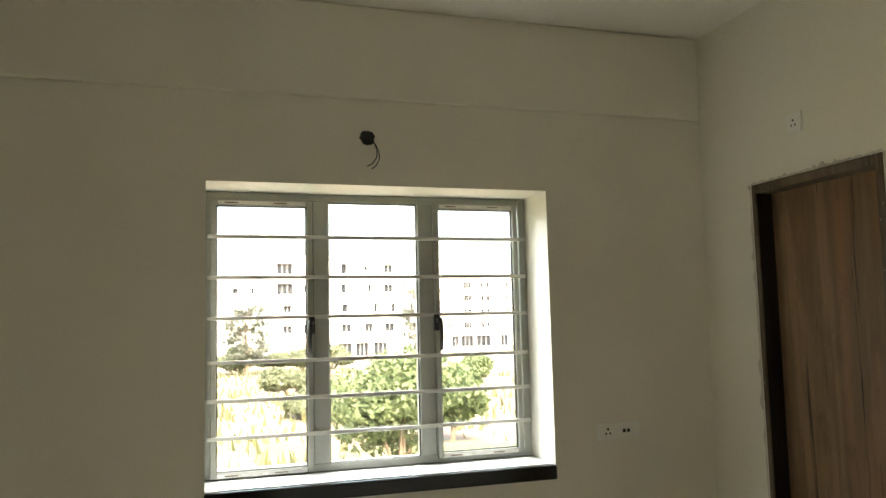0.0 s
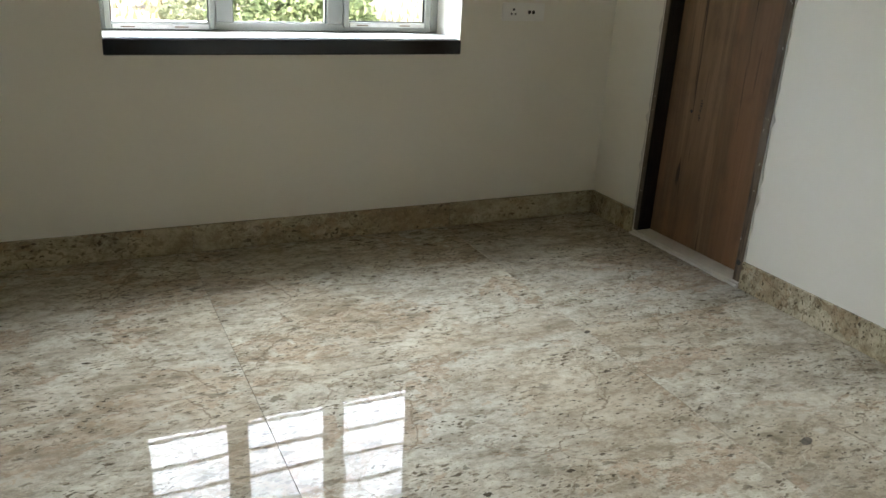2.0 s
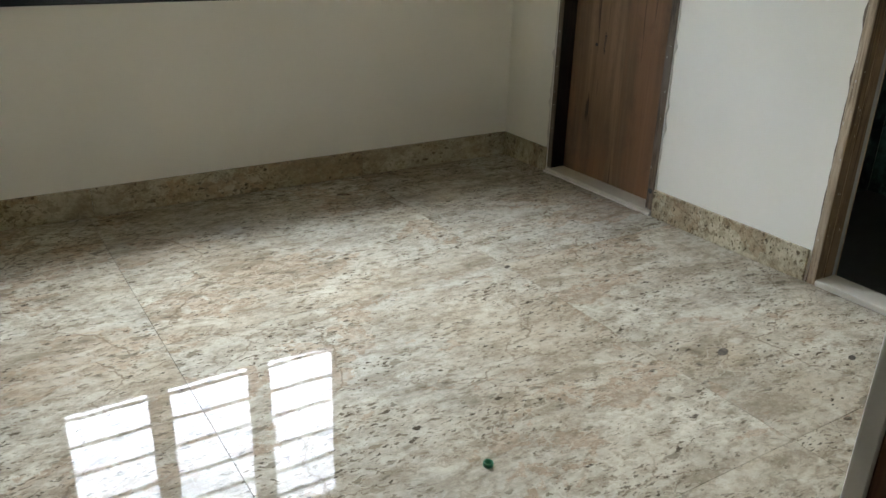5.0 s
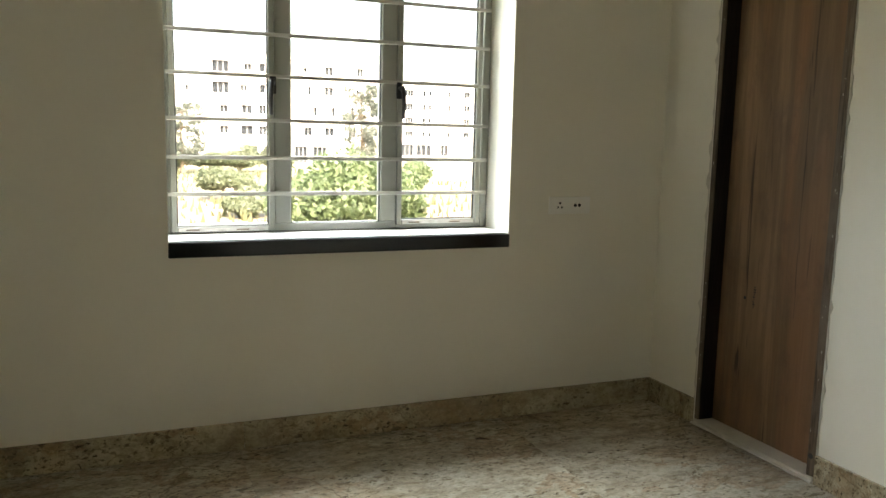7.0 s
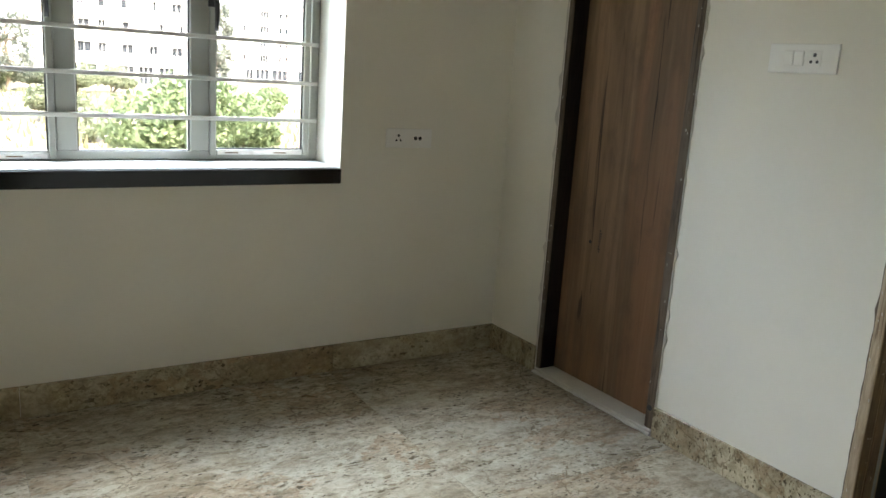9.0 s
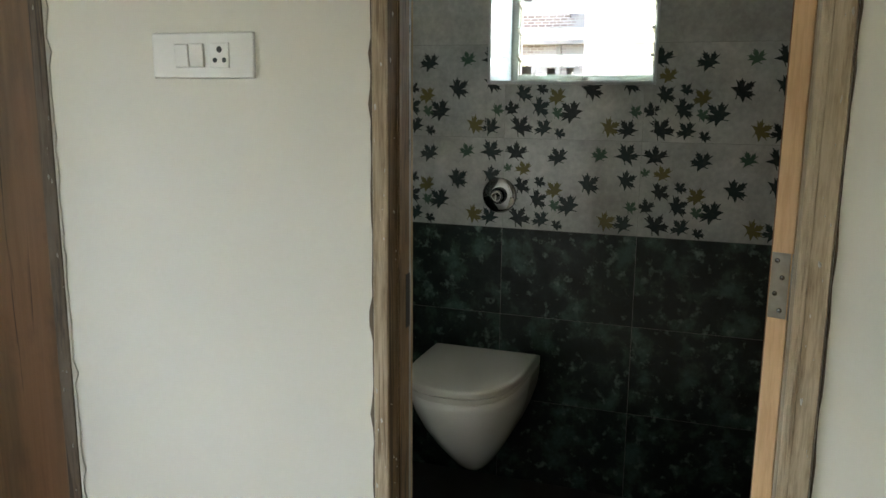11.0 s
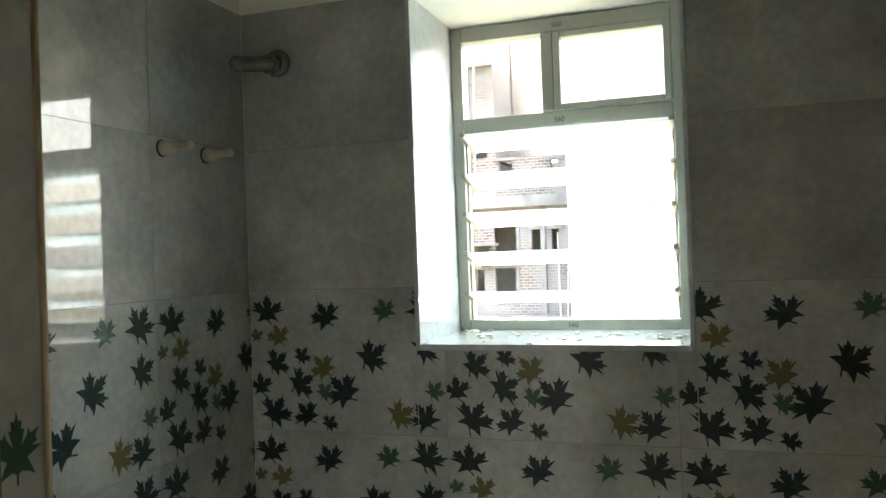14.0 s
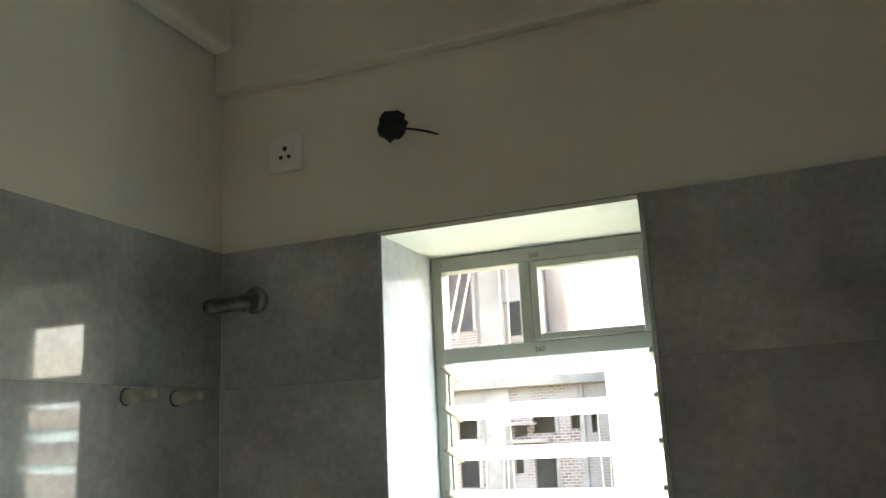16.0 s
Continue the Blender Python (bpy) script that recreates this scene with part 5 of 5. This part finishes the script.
low = [(6.7, 1.3, 1.1), (10.0, 1.8, 1.3), (12.3, 1.1, 1.2), (15.6, 1.5, 1.2), (19.1, 1.2, 1.2), (22.4, 1.5, 1.2), (26.0, 1.3, 1.2), (29.6, 1.5, 1.2)]
second = [(6.7, 1.2, 1.0), (10.0, 1.5, 1.2), (12.3, 1.0, 1.3), (15.4, 0.9, 1.2), (20.2, 0.55, 1.3), (23.0, 0.6, 1.3), (26.0, 0.6, 1.3), (29.6, 1.3, 1.2)]
third = [(6.3, 2.4, 1.6), (9.6, 1.0, 0.9), (12.3, 0.9, 1.2), (15.2, 0.8, 1.3), (19.3, 0.5, 1.2), (22.3, 1.4, 1.2), (26.8, 0.5, 0.8), (29.6, 0.8, 1.2)]
fourth = [(6.3, 2.4, 1.6), (10.2, 1.1, 0.9), (12.3, 0.9, 1.2), (15.3, 0.9, 1.5), (18.7, 0.55, 0.6), (22.3, 1.3, 1.2), (27.2, 1.0, 1.2)]
apartment(3.4, 31.2, 118, 13, 5, "white five-storey block of flats with grey windows", [low, second, third, fourth], (5.1, 6.6, 18.4, 19.8, 21.1), [(9.5, 11.6), (12.4, 13.3), (14.2, 16.4), (17.0, 19.0), (19.8, 22.0)])
wing = [(-0.6, 0.9, 0.8), (2.0, 0.5, 0.9)]
apartment(-16, 3.3, 123, 9, 4, "set-back white wing of the block of flats", [[(2.0, 0.5, 0.9), (-5.0, 1.2, 1.1)], [(-5.0, 1.2, 1.1)], wing], (-3.0,), [(-6.5, -4.0)])
pair = [(46.0, 0.6, 1.2), (50.4, 1.9, 1.4), (54.0, 0.7, 1.2), (55.4, 0.7, 1.2), (60.1, 0.6, 1.3), (64.5, 1.5, 1.3), (70.0, 1.5, 1.3)]
far_block = apartment(43.0, 76, 168, 14, 5, "pale block of flats with a dull red stripe across the field", [pair, pair, pair, pair[1:]], (50.0, 62.0), [(46.5, 48.0), (48.6, 51.6), (52.3, 55.8), (58.2, 60.0)], 7.8)
part("stripe", boxed(51.1, 52.1, 167.9, 167.93, GZ, 12.0), M_REDPAINT, far_block, "dull red painted stripe")
part("render_coat", boxed(26, 70, 72, 72.25, GZ, GZ + 1.9), M_FACADE, empty("boundary_wall", (40, 72, GZ), "long white boundary wall across the field", "wall"))


# raw building beside the bathroom window
RX = 27.0
raw = empty("raw_building", (RX, 6, GZ), "unfinished brick and concrete building with open window holes", "building")
STOREYS = ((-6.4, -3.3, ((6.9, 7.9, -5.4, -3.9), (4.2, 5.0, -5.6, -3.7))),
           (-3.3, -0.75, ((7.0, 7.9, -2.6, -1.2), (4.3, 4.95, -2.8, -1.1), (2.75, 3.15, -2.4, -1.2))),
           (-0.75, 1.05, ((7.2, 7.95, -0.25, 0.9), (5.6, 5.9, 0.2, 0.95), (4.45, 5.2, -0.3, 0.98))),
           (1.05, 3.1, ((7.2, 7.95, 1.4, 2.5), (5.4, 5.85, 1.42, 1.78), (4.4, 5.2, 1.5, 2.45), (3.55, 3.85, 1.6, 2.3), (2.9, 3.15, 1.45, 2.3))),
           (3.5, 4.85, ((5.35, 5.65, 3.75, 4.2), (4.45, 4.95, 4.1, 4.75), (2.85, 3.1, 4.0, 4.7))),
           (4.85, 8.2, ((7.15, 8.1, 5.2, 7.5), (5.35, 5.85, 4.9, 6.1), (3.0, 3.5, 6.6, 7.7))),
           (8.2, 11.4, ((7.0, 8.0, 8.9, 10.7), (4.6, 5.3, 8.9, 10.5))))
rnd = random.Random(7)
for z0, z1, holes in STOREYS:
    right = 2.45 if z1 < 5 else 5.05
    holes = [h for h in holes if h[0] > right + 0.1]
    wall_with_openings("wall", "y", right, 12.5, RX, RX + 0.23, z0, z1, holes, M_BRICK, raw)
    part("inner_wall", boxed(RX + 2.6, RX + 2.8, right, 12.5, z0, z1), M_CONCRETE, raw)
    part("side_wall", boxed(RX + 0.231, RX + 9, right, right + 0.23, z0, z1), M_BRICK, raw)
    for a, b, c, d in holes:
        part("lintel", boxed(RX - 0.10, RX - 0.001, a - 0.18, b + 0.18, d + 0.01, d + 0.11), M_CONCRETE, raw)
        if b - a > 0.6:
            part("jamb", boxed(RX - 0.05, RX - 0.001, a - 0.13, a - 0.005, c, d), M_CONCRETE, raw)
for z0, z1 in ((3.1, 3.5), (-0.75 - 0.14, -0.75 + 0.1), (8.1, 8.3)):
    part("floor_slab", boxed(RX - 0.35, RX - 0.101, 2.3 if z0 < 5 else 5.0, 12.6, z0, z1), M_CONCRETE, raw)
part("floor_slab", boxed(RX - 0.10, RX + 9, 2.3, 12.6, 3.101, 3.499), M_CONCRETE, raw)
for y0, y1, z0, z1 in ((5.95, 6.85, -6.0, 3.09), (5.95, 6.85, 3.51, 9.5), (3.35, 3.5, -3.0, 3.09)):
    part("concrete_pier", boxed(RX - 0.13, RX - 0.002, y0, y1, z0, z1, 0.01), M_CONCRETE, raw, "pale shuttered concrete pier")
part("balcony_ledge", boxed(RX - 0.7, RX - 0.102, 4.5, 5.9, 1.22, 1.32), M_CONCRETE, raw)
part("broken_ledge", boxed(RX - 0.5, RX - 0.132, 5.0, 6.0, 1.80, 1.88), M_CONCRETE, raw)
scaf = empty("scaffold", (26.3, 6, GZ), "bamboo scaffold poles leaning on the unfinished building", "scaffold")
for k in range(8):
    yy = rnd.uniform(5.6, 7.2) if k < 6 else rnd.uniform(2.6, 4.6)
    zb = rnd.choice((-3.2, -3.2, 3.52))
    bm = bmesh.new()
    tube(bm, [(26.55, yy, zb), (26.70, yy + rnd.uniform(-.35, .35), zb + rnd.uniform(4.0, 6.0))], [0.035, 0.024], 6)
    part("pole", bm, M_PVC, scaf)
for dy, zz in ((0.0, 5.0), (0.35, 4.9)):
    part("pole", tube(bmesh.new(), [(26.6, 8.0 - dy, zz), (26.72, 7.4 - dy, zz + 2.5)], 0.045, 6), M_PVC, scaf)
cream = empty("cream_building", (24, -4, GZ), "cream rendered building with a projecting ledge", "building")
wall_with_openings("wall", "y", -14, 2.2, 25.0, 25.3, GZ, 12.0, [(-1.5, -0.5, 1.3, 2.45)], M_FACADE, cream)
part("shutter", boxed(25.12, 25.16, -1.498, -0.502, 1.302, 2.448), M_CREAM, cream, "pale closed shutter")
part("side_wall", boxed(25.301, 34, 1.95, 2.2, GZ, 12.0), M_FACADE, cream)
part("ledge", boxed(24.3, 24.996, -14, 0.9, 3.0, 3.14), M_CREAM, cream)
